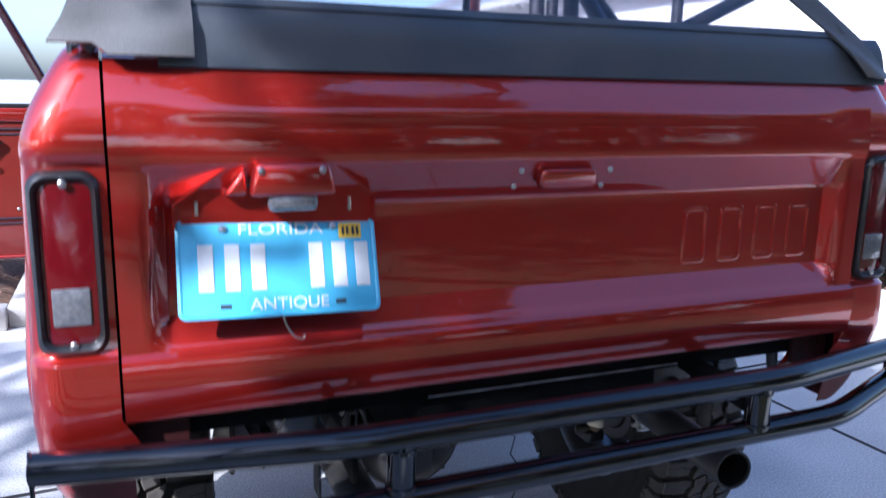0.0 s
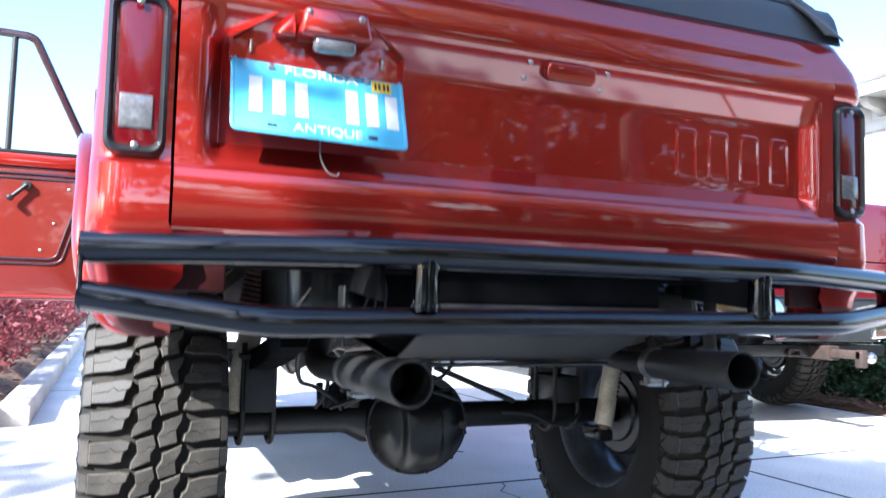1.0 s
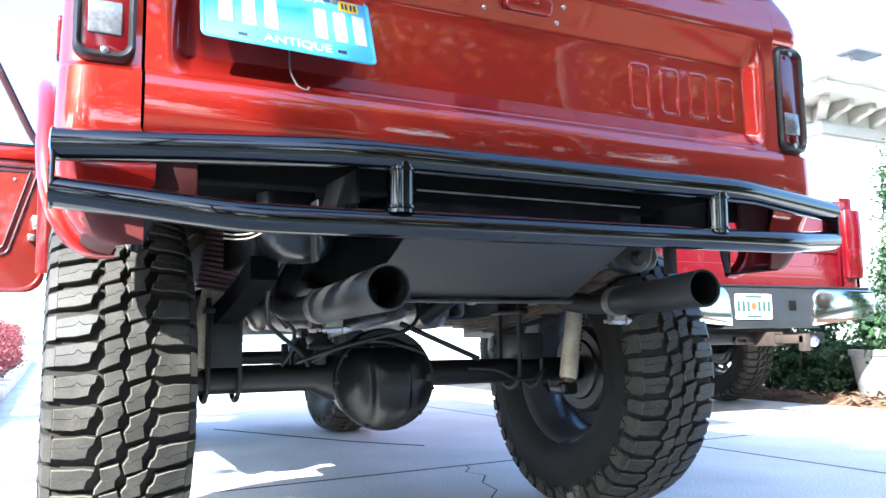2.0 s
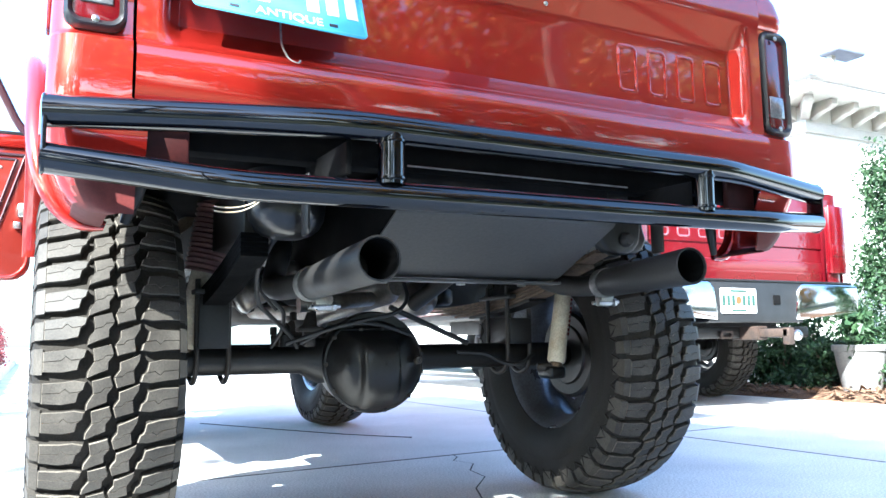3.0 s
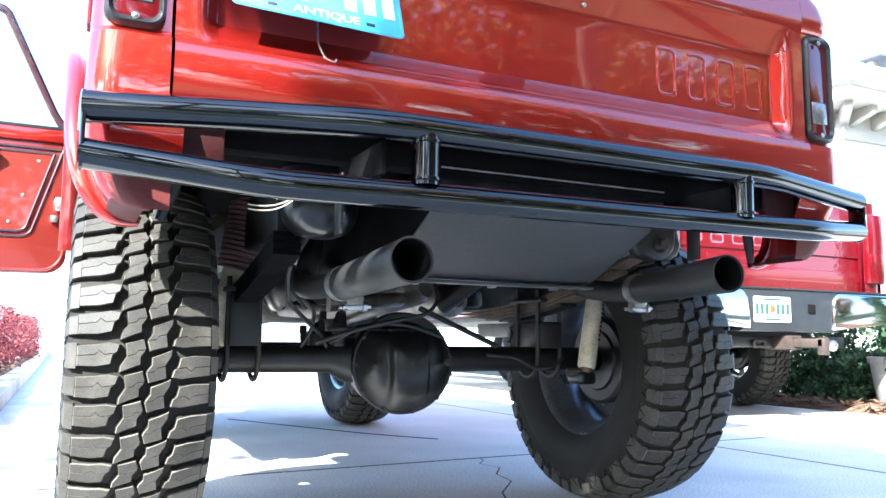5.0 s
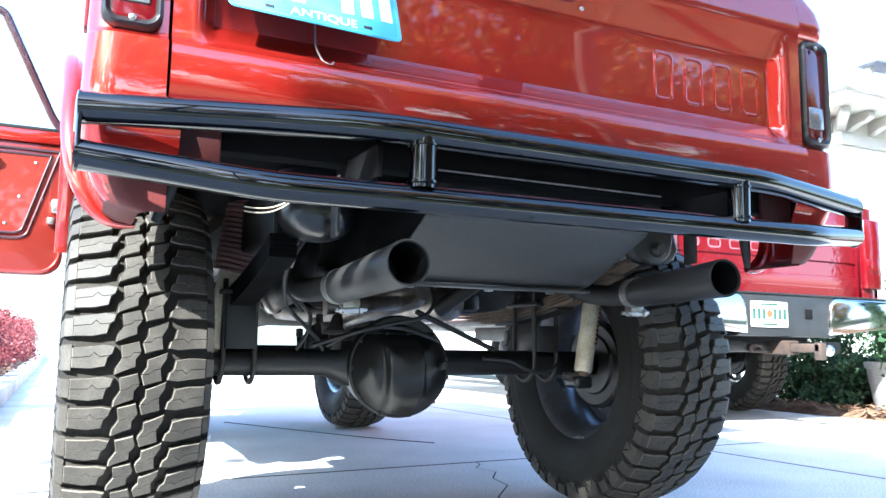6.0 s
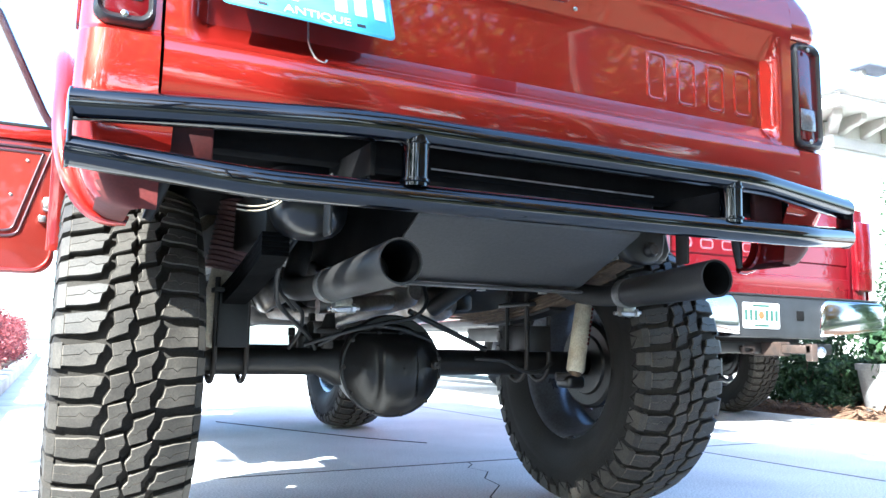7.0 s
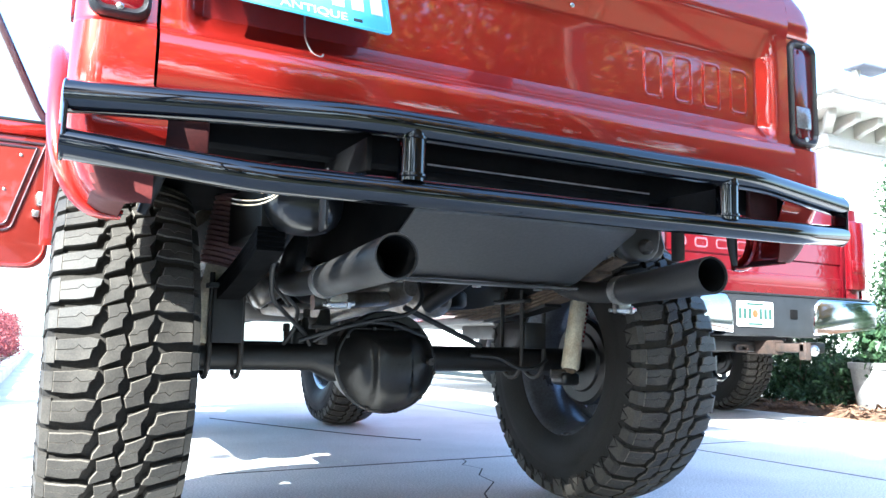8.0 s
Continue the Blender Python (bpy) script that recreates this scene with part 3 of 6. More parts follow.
    bez = moved(ring_prism(round_rect(0.092, 0.266, 0.026, 6), round_rect(0.069, 0.230, 0.017, 6), 0.016, -0.002, 0.007), Matrix.Translation((lx, 0.004, lz)))
    lamp = part("tail_lamp", bez, SEAL, suv, "upright red tail lamp with black bezel", smooth=60)
    part("red_lens", moved(prism(round_rect(0.071, 0.232, 0.017, 5), 0.008, "y", 0.004, 0.002), Matrix.Translation((lx, 0, lz))), LENS_RED, lamp, "ribbed red lens", smooth=50)
    part("reversing_lens", box(lx - 0.025, lx + 0.025, 0.001, 0.006, 0.976, 1.030, 0.002), LENS_CLEAR, lamp, "clear reversing lens", smooth=50)
    for sz in (1.178, 0.948):
        screw(lx, -0.003, sz, 0.006, lamp)
    # side marker
    sm = prism(round_rect(0.034, 0.085, 0.012), 0.014, "x", 0.0, 0.004)
    part("side_marker_lamp", flip(moved(sm, Matrix.Translation((side_x(1.05) - 0.001, 0.26, 1.05))), sgn), LENS_RED, suv, "small red side marker lamp", smooth=60)

# sills, front fenders, bonnet, screen frame
for sgn in (-1, 1):
    part("sill", flip(box(0.79, 0.832, 1.25, 2.12, 0.585, 0.69, 0.012), sgn), PAINT, suv, "red door sill")
    part("rocker", flip(box(0.690, 0.800, 1.20, 2.14, 0.655, 0.80, 0.004), sgn), BLACK_MATT, suv, "black inner rocker")
    part("front_fender", flip(side_panel(2.12, 3.56, 0.61, 1.23, FRONT_Y, 0.62, 0.43, 0.42), sgn), PAINT, suv, "red front fender")
    part("fender_top", flip(box(0.62, 0.822, 2.14, 3.56, 1.215, 1.238, 0.008), sgn), PAINT, suv)
    part("screen_pillar", flip(sweep([(0.765, 2.12, 1.24), (0.735, 2.06, 1.80)], 0.026, 12), sgn), PAINT, suv, "slim red windscreen pillar")
    part("headlamp", flip(moved(lathe([(-0.02, 0.095), (0.0, 0.09), (0.012, 0.06), (0.018, 0.002)], 24, axis="y"), Matrix.Translation((0.55, 3.60, 1.02))), sgn), LENS_CLEAR, suv, "round headlamp")
part("bonnet", box(-0.62, 0.62, 2.14, 3.58, 1.215, 1.262, 0.02, 3), PAINT, suv, "flat red bonnet")
part("cowl", box(-0.80, 0.80, 2.08, 2.15, 0.84, 1.25, 0.01), PAINT, suv)
part("grille", box(-0.80, 0.80, 3.56, 3.60, 0.84, 1.21, 0.012), BLACK_MATT, suv, "black grille panel")
part("screen_header", sweep([(-0.735, 2.06, 1.80), (0.735, 2.06, 1.80)], 0.026, 12), PAINT, suv)
part("front_bumper", box(-0.84, 0.84, 3.66, 3.72, 0.72, 0.86, 0.012), BLACK_GLOSS, suv, "black front bumper")
part("closed_door", sheet([1.255, 1.4, 1.65, 1.9, 2.115], [0.69, 0.75, 0.9, 1.05, 1.2, 1.26], lambda y, z: (side_x(z), y, z), 0.03), PAINT, suv, "closed red door")

# soft top: rear curtain with a clear window, flaps, roof and hoops
LEAN = 0.72


def curtain(x, z, off=0.0):
    y = 0.030 + (LEAN * (z - 1.41) if z > 1.41 else 0.0) + (-0.014 * (1.41 - z) / 0.07 if z < 1.41 else 0.0)
    return Vector((x * (1 - 0.26 * max(0, z - 1.38)), y - off + 0.004 * noise.noise(Vector((x * 3, z * 6, 1))), z))


def flap_point(u, z, sgn):
    """The flap hangs clear of the body; on the far side it slants in and folds round the corner."""
    h = z - 1.345
    if sgn < 0 and u > 0.68:
        z += 0.016 * max(0.0, 1.40 - z) / 0.05
    inner, outer = (0.592, 0.782 - 0.40 * h) if sgn < 0 else (0.700 - 0.85 * h, 0.774 - 0.80 * h)
    x = inner + (outer - inner) * u
    p = curtain(x, z, 0.006 + 0.016 * max(0.0, (1.42 - z) / 0.08))
    p.x = x
    p.y += 0.006 * math.sin(u * 5 + z * 30) + (0.05 * max(0.0, u - 0.6) ** 2 if sgn > 0 else 0.10 * max(0.0, u - 0.8) ** 2)
    return p


soft_top = part("soft_top", sheet([-0.64 + 0.035 * i for i in range(41)], [1.338, 1.342, 1.36, 1.385, 1.405, 1.418, 1.428], lambda x, z: curtain(x, z), 0.004), VINYL, suv, "black vinyl soft top with clear rear window", smooth=60)
part("window_trim", sheet([-0.60 + 0.04 * i for i in range(32)], [1.428, 1.434, 1.440], lambda x, z: curtain(x, z, 0.004), 0.003), VINYL, soft_top, smooth=60)
pane = part("window_pane", sheet([-0.57, -0.3, 0, 0.3, 0.57], [1.434, 1.55, 1.7, 1.86], lambda x, z: curtain(x, z, -0.001), 0.001), GLASS, soft_top, "clear flexible plastic rear window")
pane.visible_shadow = False
for sgn in (-1, 1):
    part("corner_flap", flip(sheet([0.1 * i for i in range(11)], [1.352, 1.358, 1.37, 1.385, 1.40, 1.43, 1.5, 1.58, 1.66], lambda u, z, sgn=sgn: flap_point(u, z, sgn), 0.005), sgn), VINYL_DUSTY, soft_top, "overlapping vinyl corner flap", smooth=60)
    part("side_rail", flip(sheet([0.05 + 0.1 * i for i in range(21)], [1.352, 1.36, 1.385, 1.40], lambda y, z: (side_x(1.355) - 0.006, y, z), 0.006), sgn), VINYL, soft_top, "vinyl band along the body side")
    part("top_edge", flip(sweep([(0.735, 0.040, 1.36), (0.665, 0.060, 1.44), (0.54, 0.185, 1.60), (0.46, 0.34, 1.80)], 0.012, 10), sgn), VINYL, soft_top, "padded edge of the soft top", smooth=60)
part("roof", box(-0.66, 0.66, 0.34, 2.08, 1.86, 1.885, 0.01), VINYL, soft_top, "black vinyl roof panel")
part("roll_bar", sweep(rounded([(-0.58, 0.95, 0.83), (-0.56, 0.95, 1.72), (0.56, 0.95, 1.72), (0.58, 0.95, 0.83)], 0.12), 0.024, 14), BLACK_MATT, suv, "black roll bar hoop", smooth=60)
part("roll_bar_stay", sweep([(0.56, 0.95, 1.66), (0.60, 0.30, 0.98)], 0.022, 14), BLACK_MATT, suv, smooth=60)
part("roll_bar_stay", sweep([(-0.56, 0.95, 1.66), (-0.60, 0.30, 0.98)], 0.022, 14), BLACK_MATT, suv, smooth=60)
part("top_bow", sweep([(0.42, 0.34, 1.40), (0.50, 0.35, 1.452), (0.78, 0.36, 1.58)], 0.017, 10), BLACK_MATT, suv, "slanting soft top bow", smooth=60)
part("top_bow", sweep([(0.60, 0.95, 1.64), (0.80, 0.95, 1.44)], 0.014, 10), BLACK_MATT, suv, smooth=60)
part("top_bow", sweep([(0.54, 0.42, 1.36), (0.545, 0.42, 1.80)], 0.014, 10), BLACK_MATT, suv, smooth=60)
for bx, br in ((0.208, 0.018), (0.249, 0.014)):
    part("top_bow", sweep([(bx, 0.50, 0.86), (bx, 0.50, 1.80)], br, 12), BLACK_MATT, suv, "upright soft top support", smooth=60)
part("top_bow", sweep([(0.223, 0.95, 0.86), (0.223, 0.95, 1.72)], 0.011, 10), BLACK_MATT, suv, smooth=60)
for bx in (-0.32, 0.32):
    part("seat_back", box(bx - 0.24, bx + 0.24, 1.32, 1.46, 0.86, 1.42, 0.05, 3), VINYL, suv, "black front seat back", smooth=60)

# open driver's door, swung right out
DOOR_Y = 1.92
CORNER = [(-0.938 + 0.072 * math.sin(radians(a)), 0.750 - 0.072 * math.cos(radians(a))) for a in range(0, 91, 10)]
door_line = [(-1.665, 1.212), (-1.665, 0.678)] + CORNER + [(-0.866, 1.212)]
door_bm = prism(door_line, 0.045, "y", DOOR_Y, 0.006)
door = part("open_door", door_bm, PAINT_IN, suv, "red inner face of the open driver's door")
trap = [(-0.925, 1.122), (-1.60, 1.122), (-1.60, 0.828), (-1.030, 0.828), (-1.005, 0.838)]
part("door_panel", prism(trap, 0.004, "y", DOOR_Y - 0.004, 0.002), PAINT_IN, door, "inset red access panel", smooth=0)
loop = [Vector((x, DOOR_Y - 0.004, z)) for x, z in trap + trap[:1]]
part("panel_bead", sweep(rounded(loop, 0.03), 0.005, 8), FRAME_DARK, door, "dark grooved bead round the panel", smooth=60)
wide_loop = [Vector((x, DOOR_Y - 0.002, z)) for x, z in ((-0.896, 1.140), (-1.62, 1.140), (-1.62, 0.810), (-1.018, 0.810), (-0.988, 0.822), (-0.896, 1.140))]
part("panel_bead", sweep(rounded(wide_loop, 0.03), 0.0055, 8), FRAME_DARK, door, smooth=60)
hem = [Vector((x, DOOR_Y - 0.002, z)) for x, z in [(-1.66, 0.690)] + [(x - 0.012, z + 0.012) for x, z in CORNER] + [(-0.878, 1.20)]]
part("door_hem", sweep(hem, 0.006, 8), PAINT, door, "rolled red edge of the door skin", smooth=60)
for px_, pz_ in ((-0.975, 1.09), (-1.02, 0.96), (-1.06, 0.86), (-1.35, 1.09), (-1.35, 0.86)):
    screw(px_, DOOR_Y - 0.005, pz_, 0.006, door, CLAMP)
part("door_lip", box(-1.66, -0.866, DOOR_Y - 0.012, DOOR_Y, 1.165, 1.212, 0.004), PAINT, door)
part("weather_strip", box(-1.66, -0.866, DOOR_Y - 0.008, DOOR_Y + 0.03, 1.212, 1.226, 0.003), SEAL, door, "black weather strip")
part("window_frame", sweep(rounded([(-0.890, DOOR_Y, 1.215), (-0.930, DOOR_Y, 1.262), (-1.118, DOOR_Y, 1.652), (-1.64, DOOR_Y, 1.665), (-1.64, DOOR_Y, 1.225)], 0.03), 0.0155, 10), FRAME_DARK, door, "slim dark window frame")
part("vent_post", sweep([(-1.185, DOOR_Y, 1.225), (-1.182, DOOR_Y, 1.65)], 0.011, 10), SEAL, door, "black vent window post")
crank = part("window_crank", moved(lathe([(-0.03, 0.002), (-0.028, 0.016), (0.0, 0.018)], 18, axis="y"), Matrix.Translation((-1.115, DOOR_Y, 1.095))), SEAL, door, "black window crank", smooth=50)
part("crank_arm", sweep([(-1.115, DOOR_Y - 0.026, 1.095), (-1.165, DOOR_Y - 0.03, 1.045)], 0.008, 10), SEAL, door, smooth=60)
part("crank_knob", moved(lathe([(-0.055, 0.002), (-0.053, 0.010), (-0.03, 0.012), (-0.028, 0.002)], 14, axis="y"), Matrix.Translation((-1.165, DOOR_Y, 1.045))), SEAL, door, smooth=60)
part("door_check", box(-0.915, -0.870, DOOR_Y - 0.03, DOOR_Y, 0.905, 0.96, 0.010), ZINC, door, "bright metal door check")
part("door_check", box(-0.925, -0.900, DOOR_Y - 0.03, DOOR_Y, 0.865, 0.89, 0.004), ZINC, door)
part("mirror", sweep([(-1.22, DOOR_Y + 0.05, 1.23), (-1.27, DOOR_Y + 0.15, 1.30)], 0.009, 8), SEAL, door)

# ---- rear tube bumper ----
bumper = part("upper_tube", sweep(rounded([(-0.836, -0.034, 0.784), (-0.40, -0.118, 0.793), (0.45, -0.118, 0.793), (0.838, -0.034, 0.783)], 0.06), 0.0245, 24), BLACK_GLOSS, suv, "glossy black rear tube bumper", smooth=60)
part("lower_tube", sweep(rounded([(-0.834, -0.034, 0.714), (-0.585, -0.110, 0.680), (0.60, -0.110, 0.691), (0.836, -0.034, 0.714)], 0.05), 0.0235, 24), BLACK_GLOSS, bumper, smooth=60)
for px in (-0.322, 0.382):
    part("bumper_post", sweep([(px, -0.116, 0.70), (px, -0.118, 0.785)], 0.0225, 20), BLACK_GLOSS, bumper, smooth=60)
    for pz in (0.709, 0.772):
        part("weld_bead", moved(lathe([(-0.004, 0.0215), (-0.002, 0.0255), (0.002, 0.0255), (0.004, 0.0215)], 20, axis="z"), Matrix.Translation((px, -0.117, pz))), BLACK_GLOSS, bumper, smooth=60)
for sgn in (-1, 1):
    cap = prism(round_rect(0.046, 0.122, 0.022, 6), 0.006, "x", 0.0, 0.0015)
    part("end_plate", flip(moved(cap, Matrix.Translation((0.835, -0.033, 0.749)) @ pose(0, 0, 0, 0, 0, -6)), sgn), BLACK_GLOSS, bumper, "flat end plate")
    # bracket blackened for the shade between the tubes
    part("bumper_bracket", flip(prism([(-0.10, 0.715), (-0.10, 0.770), (0.12, 0.775), (0.12, 0.735)], 0.010, "x", 0.385, 0.002), sgn), SOOT_SHADE, bumper)

# ---- chassis ----
for sgn in (-1, 1):
    part("frame_rail", flip(box(0.395, 0.460, 0.335, 3.5, 0.665, 0.785, 0.006), sgn), BLACK_MATT, suv, "black frame rail")
# crossmember colour holds the shade below the tailgate
part("rear_crossmember", box(-0.71, 0.71, 0.055, 0.10, 0.765, 0.822, 0.006), SOOT_SHADE, suv)
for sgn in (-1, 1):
    # the sill's shade is in its dark red, not cast
    part("sill_end", flip(box(0.620, 0.712, 0.036, 0.054, 0.722, 0.815, 0.006), sgn), SILL_SHADED, suv, "red end of the rear sill, darkened for shade")
part("crossmember", box(-0.40, 0.40, 0.86, 0.94, 0.66, 0.73, 0.01), BLACK_MATT, suv)
part("crossmember", box(-0.42, 0.42, 1.62, 1.76, 0.58, 0.66, 0.012), GRIME, suv)
skid = [(0.052, 0.712), (0.050, 0.690), (0.285, 0.583), (0.33, 0.586), (0.80, 0.640), (0.84, 0.66)]
skid_bm = sheet([-0.236, -0.230, -0.1, 0.03, 0.16, 0.283, 0.289], list(range(len(rounded([(0, y, z) for y, z in skid], 0.045, 5)))),
                lambda x, i, line=rounded([(0, y, z) for y, z in skid], 0.045, 5): (x, line[int(i)].y, line[int(i)].z - 0.0015 * math.cos(x * 9) * math.sin(i * 0.8)), -0.004)
part("fuel_tank_skid", skid_bm, TANK, suv, "satin grey fuel tank skid plate", smooth=40)
# tank colour deepened to the shade behind the bumper
part("fuel_tank", prism([(0.060, 0.780), (0.058, 0.715), (0.075, 0.695), (0.292, 0.603), (0.33, 0.604), (0.80, 0.656), (0.82, 0.780)], 0.51, "x", -0.229, 0.008), SOOT_SHADE, suv, "black fuel tank above its skid plate")
# added pale strip that paints the crossmember's edge highlight
part("edge_highlight", sweep([(-0.215, 0.050, 0.776), (0.325, 0.050, 0.776)], 0.0018, 8), CLAMP, suv, "thin pale strip standing for the highlight on the crossmember edge")
part("skid_flange", box(-0.244, 0.297, 0.27, 0.31, 0.574, 0.580, 0.002), TANK, suv)
for bx in (-0.15, 0.05, 0.22):
    part("skid_bolt", moved(lathe([(0.0, 0.012), (-0.006, 0.012), (-0.007, 0.001)], 6, axis="z"), Matrix.Translation((bx, 0.33, 0.578))), ZINC, suv)

# axle, differential, springs, dampers
axle = part("axle_tube", sweep([(-0.62, AXLE_Y + 0.01, 0.398), (-0.22, AXLE_Y + 0.01, 0.398), (-0.17, AXLE_Y + 0.01, 0.395), (0.06, AXLE_Y + 0.01, 0.395), (0.11, AXLE_Y + 0.01, 0.398), (0.62, AXLE_Y + 0.01, 0.398)],
            [0.0345, 0.036, 0.060, 0.060, 0.036, 0.0345], 24), BLACK_MATT, suv, "black solid rear axle", smooth=50)
DIFF = Vector((-0.034, AXLE_Y - 0.02, 0.391))
bowl = lathe([(-0.036, 0.100), (-0.036, 0.118), (-0.030, 0.122), (-0.018, 0.123), (-0.010, 0.120), (0.0, 0.116), (0.05, 0.112), (0.09, 0.10), (0.14, 0.07), (0.20, 0.05), (0.24, 0.045)], 48, axis="y")
part("differential", moved(bowl, Matrix.Translation(DIFF) @ Matrix.Diagonal((1.15, 1.1, 1.08, 1))), SATIN, axle, "round black differential housing", smooth=40)


def cover_point(rho, k):
    """A domed cover, flat along its top, with a broad raised band down the middle."""
    a = k * math.tau / 64
    rad = 0.121
    if math.sin(a) > 0:
        rad = min(rad, 0.086 / max(math.sin(a), 0.01))
    x, z = 1.13 * rad * rho * math.cos(a), 1.03 * rad * rho * math.sin(a) - 0.006
    y = -0.040 - 0.060 * (1 - rho ** 3.2)
    k_band = interp(x + 0.05 * (z + 0.01), [(-0.062, 0.0), (-0.053, 1.0), (0.040, 1.0), (0.047, 0.0)])
    y -= 0.022 * k_band * (1 - rho ** 2.2)
    for bx, bz, br in ((-0.095, -0.014, 0.020), (0.098, 0.0, 0.016)):
        y -= 0.010 * math.exp(-((x - bx) ** 2 + (z - bz) ** 2) / (br * br))
    return DIFF + Vector((x, y, z))


part("housing_cover", sheet([0.02 + 0.035 * i for i in range(28)] + [0.985, 1.0], list(range(65)), cover_point, 0.0), SATIN, axle, "domed black cover with a raised band", smooth=50)
rim_line = [cover_point(1.0, k) + Vector((0, 0.004, 0)) for k in range(65)]
part("cover_flange", sweep(rim_line, 0.0065, 8, False), SATIN, axle, smooth=60)
for k in range(0, 64, 6):
    q = cover_point(1.0, k + 2) + Vector((0, -0.002, 0))
    part("cover_bolt", moved(lathe([(-0.007, 0.001), (-0.006, 0.006), (0.0, 0.007)], 6, axis="y"), Matrix.Translation(q)), GRIME, axle, smooth=20)
part("drain_plug", moved(lathe([(-0.016, 0.002), (-0.015, 0.010), (0.0, 0.011)], 8, axis="y"), Matrix.Translation((DIFF.x + 0.098, AXLE_Y - 0.115, 0.392))), GRIME, axle)

for sgn in (-1, 1):
    sx = 0.43 if sgn > 0 else 0.452
    for i in range(5):
        half = 0.60 - (0.10 if sgn > 0 else 0.0) * i
        z0 = 0.612 - 0.010 * i
        leaf = sheet([sx - 0.028, sx + 0.028], [AXLE_Y - half * 0.75 + 1.75 * half * k / 16 for k in range(17)], lambda x, y, z0=z0: (x, y, z0 - 0.045 - 0.12 * (y - AXLE_Y) + 0.17 * (y - AXLE_Y) ** 2), -0.008)
        # left leaves blackened for the shade there, right ones keep their rust
        part("spring_leaf", flip(leaf, sgn), (RUST if i < 4 else BLACK_MATT) if sgn > 0 else SOOT_SHADE, suv, "steel spring leaf" if i == 0 else "", smooth=30)
    part("lift_block", flip(box(sx - 0.037, sx + 0.037, AXLE_Y - 0.06, AXLE_Y + 0.08, 0.430, 0.506 if sgn > 0 else 0.575, 0.004), sgn), BLACK_MATT, suv, "black lift block")
    part("spring_plate", flip(box(sx - 0.05, sx + 0.05, AXLE_Y - 0.08, AXLE_Y + 0.10, 0.562, 0.574, 0.002), sgn), BLACK_MATT, suv)
    for ux in (-0.038, 0.038):
        arc = [(sx + ux, AXLE_Y + 0.01 - 0.055 * math.cos(a), 0.398 - 0.052 * math.sin(a)) for a in [math.pi * k / 12 for k in range(13)]]
        part("u_bolt", flip(sweep([(sx + ux, AXLE_Y - 0.045, 0.60)] + arc + [(sx + ux, AXLE_Y + 0.065, 0.60)], 0.0065, 8), sgn), GRIME, suv, smooth=60)
    part("shackle", flip(box(sx - 0.036, sx - 0.030, 0.02, 0.06, 0.63, 0.74, 0.004), sgn), BLACK_MATT, suv)
    # damper: cream lower body, maroon bellows above
    lo, hi = (Vector((0.508, AXLE_Y - 0.12, 0.374)), Vector((0.610, AXLE_Y - 0.08, 0.80))) if sgn > 0 else (Vector((0.508, AXLE_Y + 0.0, 0.432)), Vector((0.424, AXLE_Y - 0.02, 0.87)))
    d = (hi - lo).normalized()
    damper = part("damper", flip(sweep([lo, lo + d * 0.006, lo + d * 0.24], [0.022, 0.026, 0.026] if sgn > 0 else [0.026, 0.029, 0.029], 20), sgn), CREAM, suv, "cream painted shock absorber with rusty foot", smooth=50)
    part("damper_foot", flip(sweep([lo - d * 0.02, lo + d * 0.012], [0.014, 0.022], 14), sgn), RUST, damper)
    n = 64 if sgn < 0 else 20
    part("bellows", flip(sweep([lo + d * ((0.250 if sgn > 0 else 0.190) + 0.0042 * i) for i in range(n)], [((0.0365, 0.0370, 0.0320) if sgn > 0 else (0.0475, 0.0482, 0.0415))[i % 3] + 0.00006 * i for i in range(n)], 22), sgn), BOOT, damper, "maroon rubber bellows", smooth=60)
    if sgn > 0:
        side = Vector((0.3, -1, 0)).normalized()
        for k in range(9):                              # unreadable lettering along the body
            q = lo + d * (0.085 + 0.013 * k) + side * 0.026 + Vector((0.007, 0, 0))
            part("label_bar", sweep([q - d * 0.004, q + d * 0.004], 0.0032, 6), LENS_RED, damper)
        part("damper_saddle", box(lo.x - 0.035, lo.x + 0.025, lo.y - 0.02, lo.y + 0.05, lo.z - 0.045, lo.z - 0.008, 0.012, 3), SATIN, damper, "dark lower mount", smooth=50)
    part("damper_mount", flip(sweep([lo - d * 0.012 + Vector((-0.05, 0.02, 0)), lo - d * 0.012], 0.012, 10), sgn), GRIME, damper)


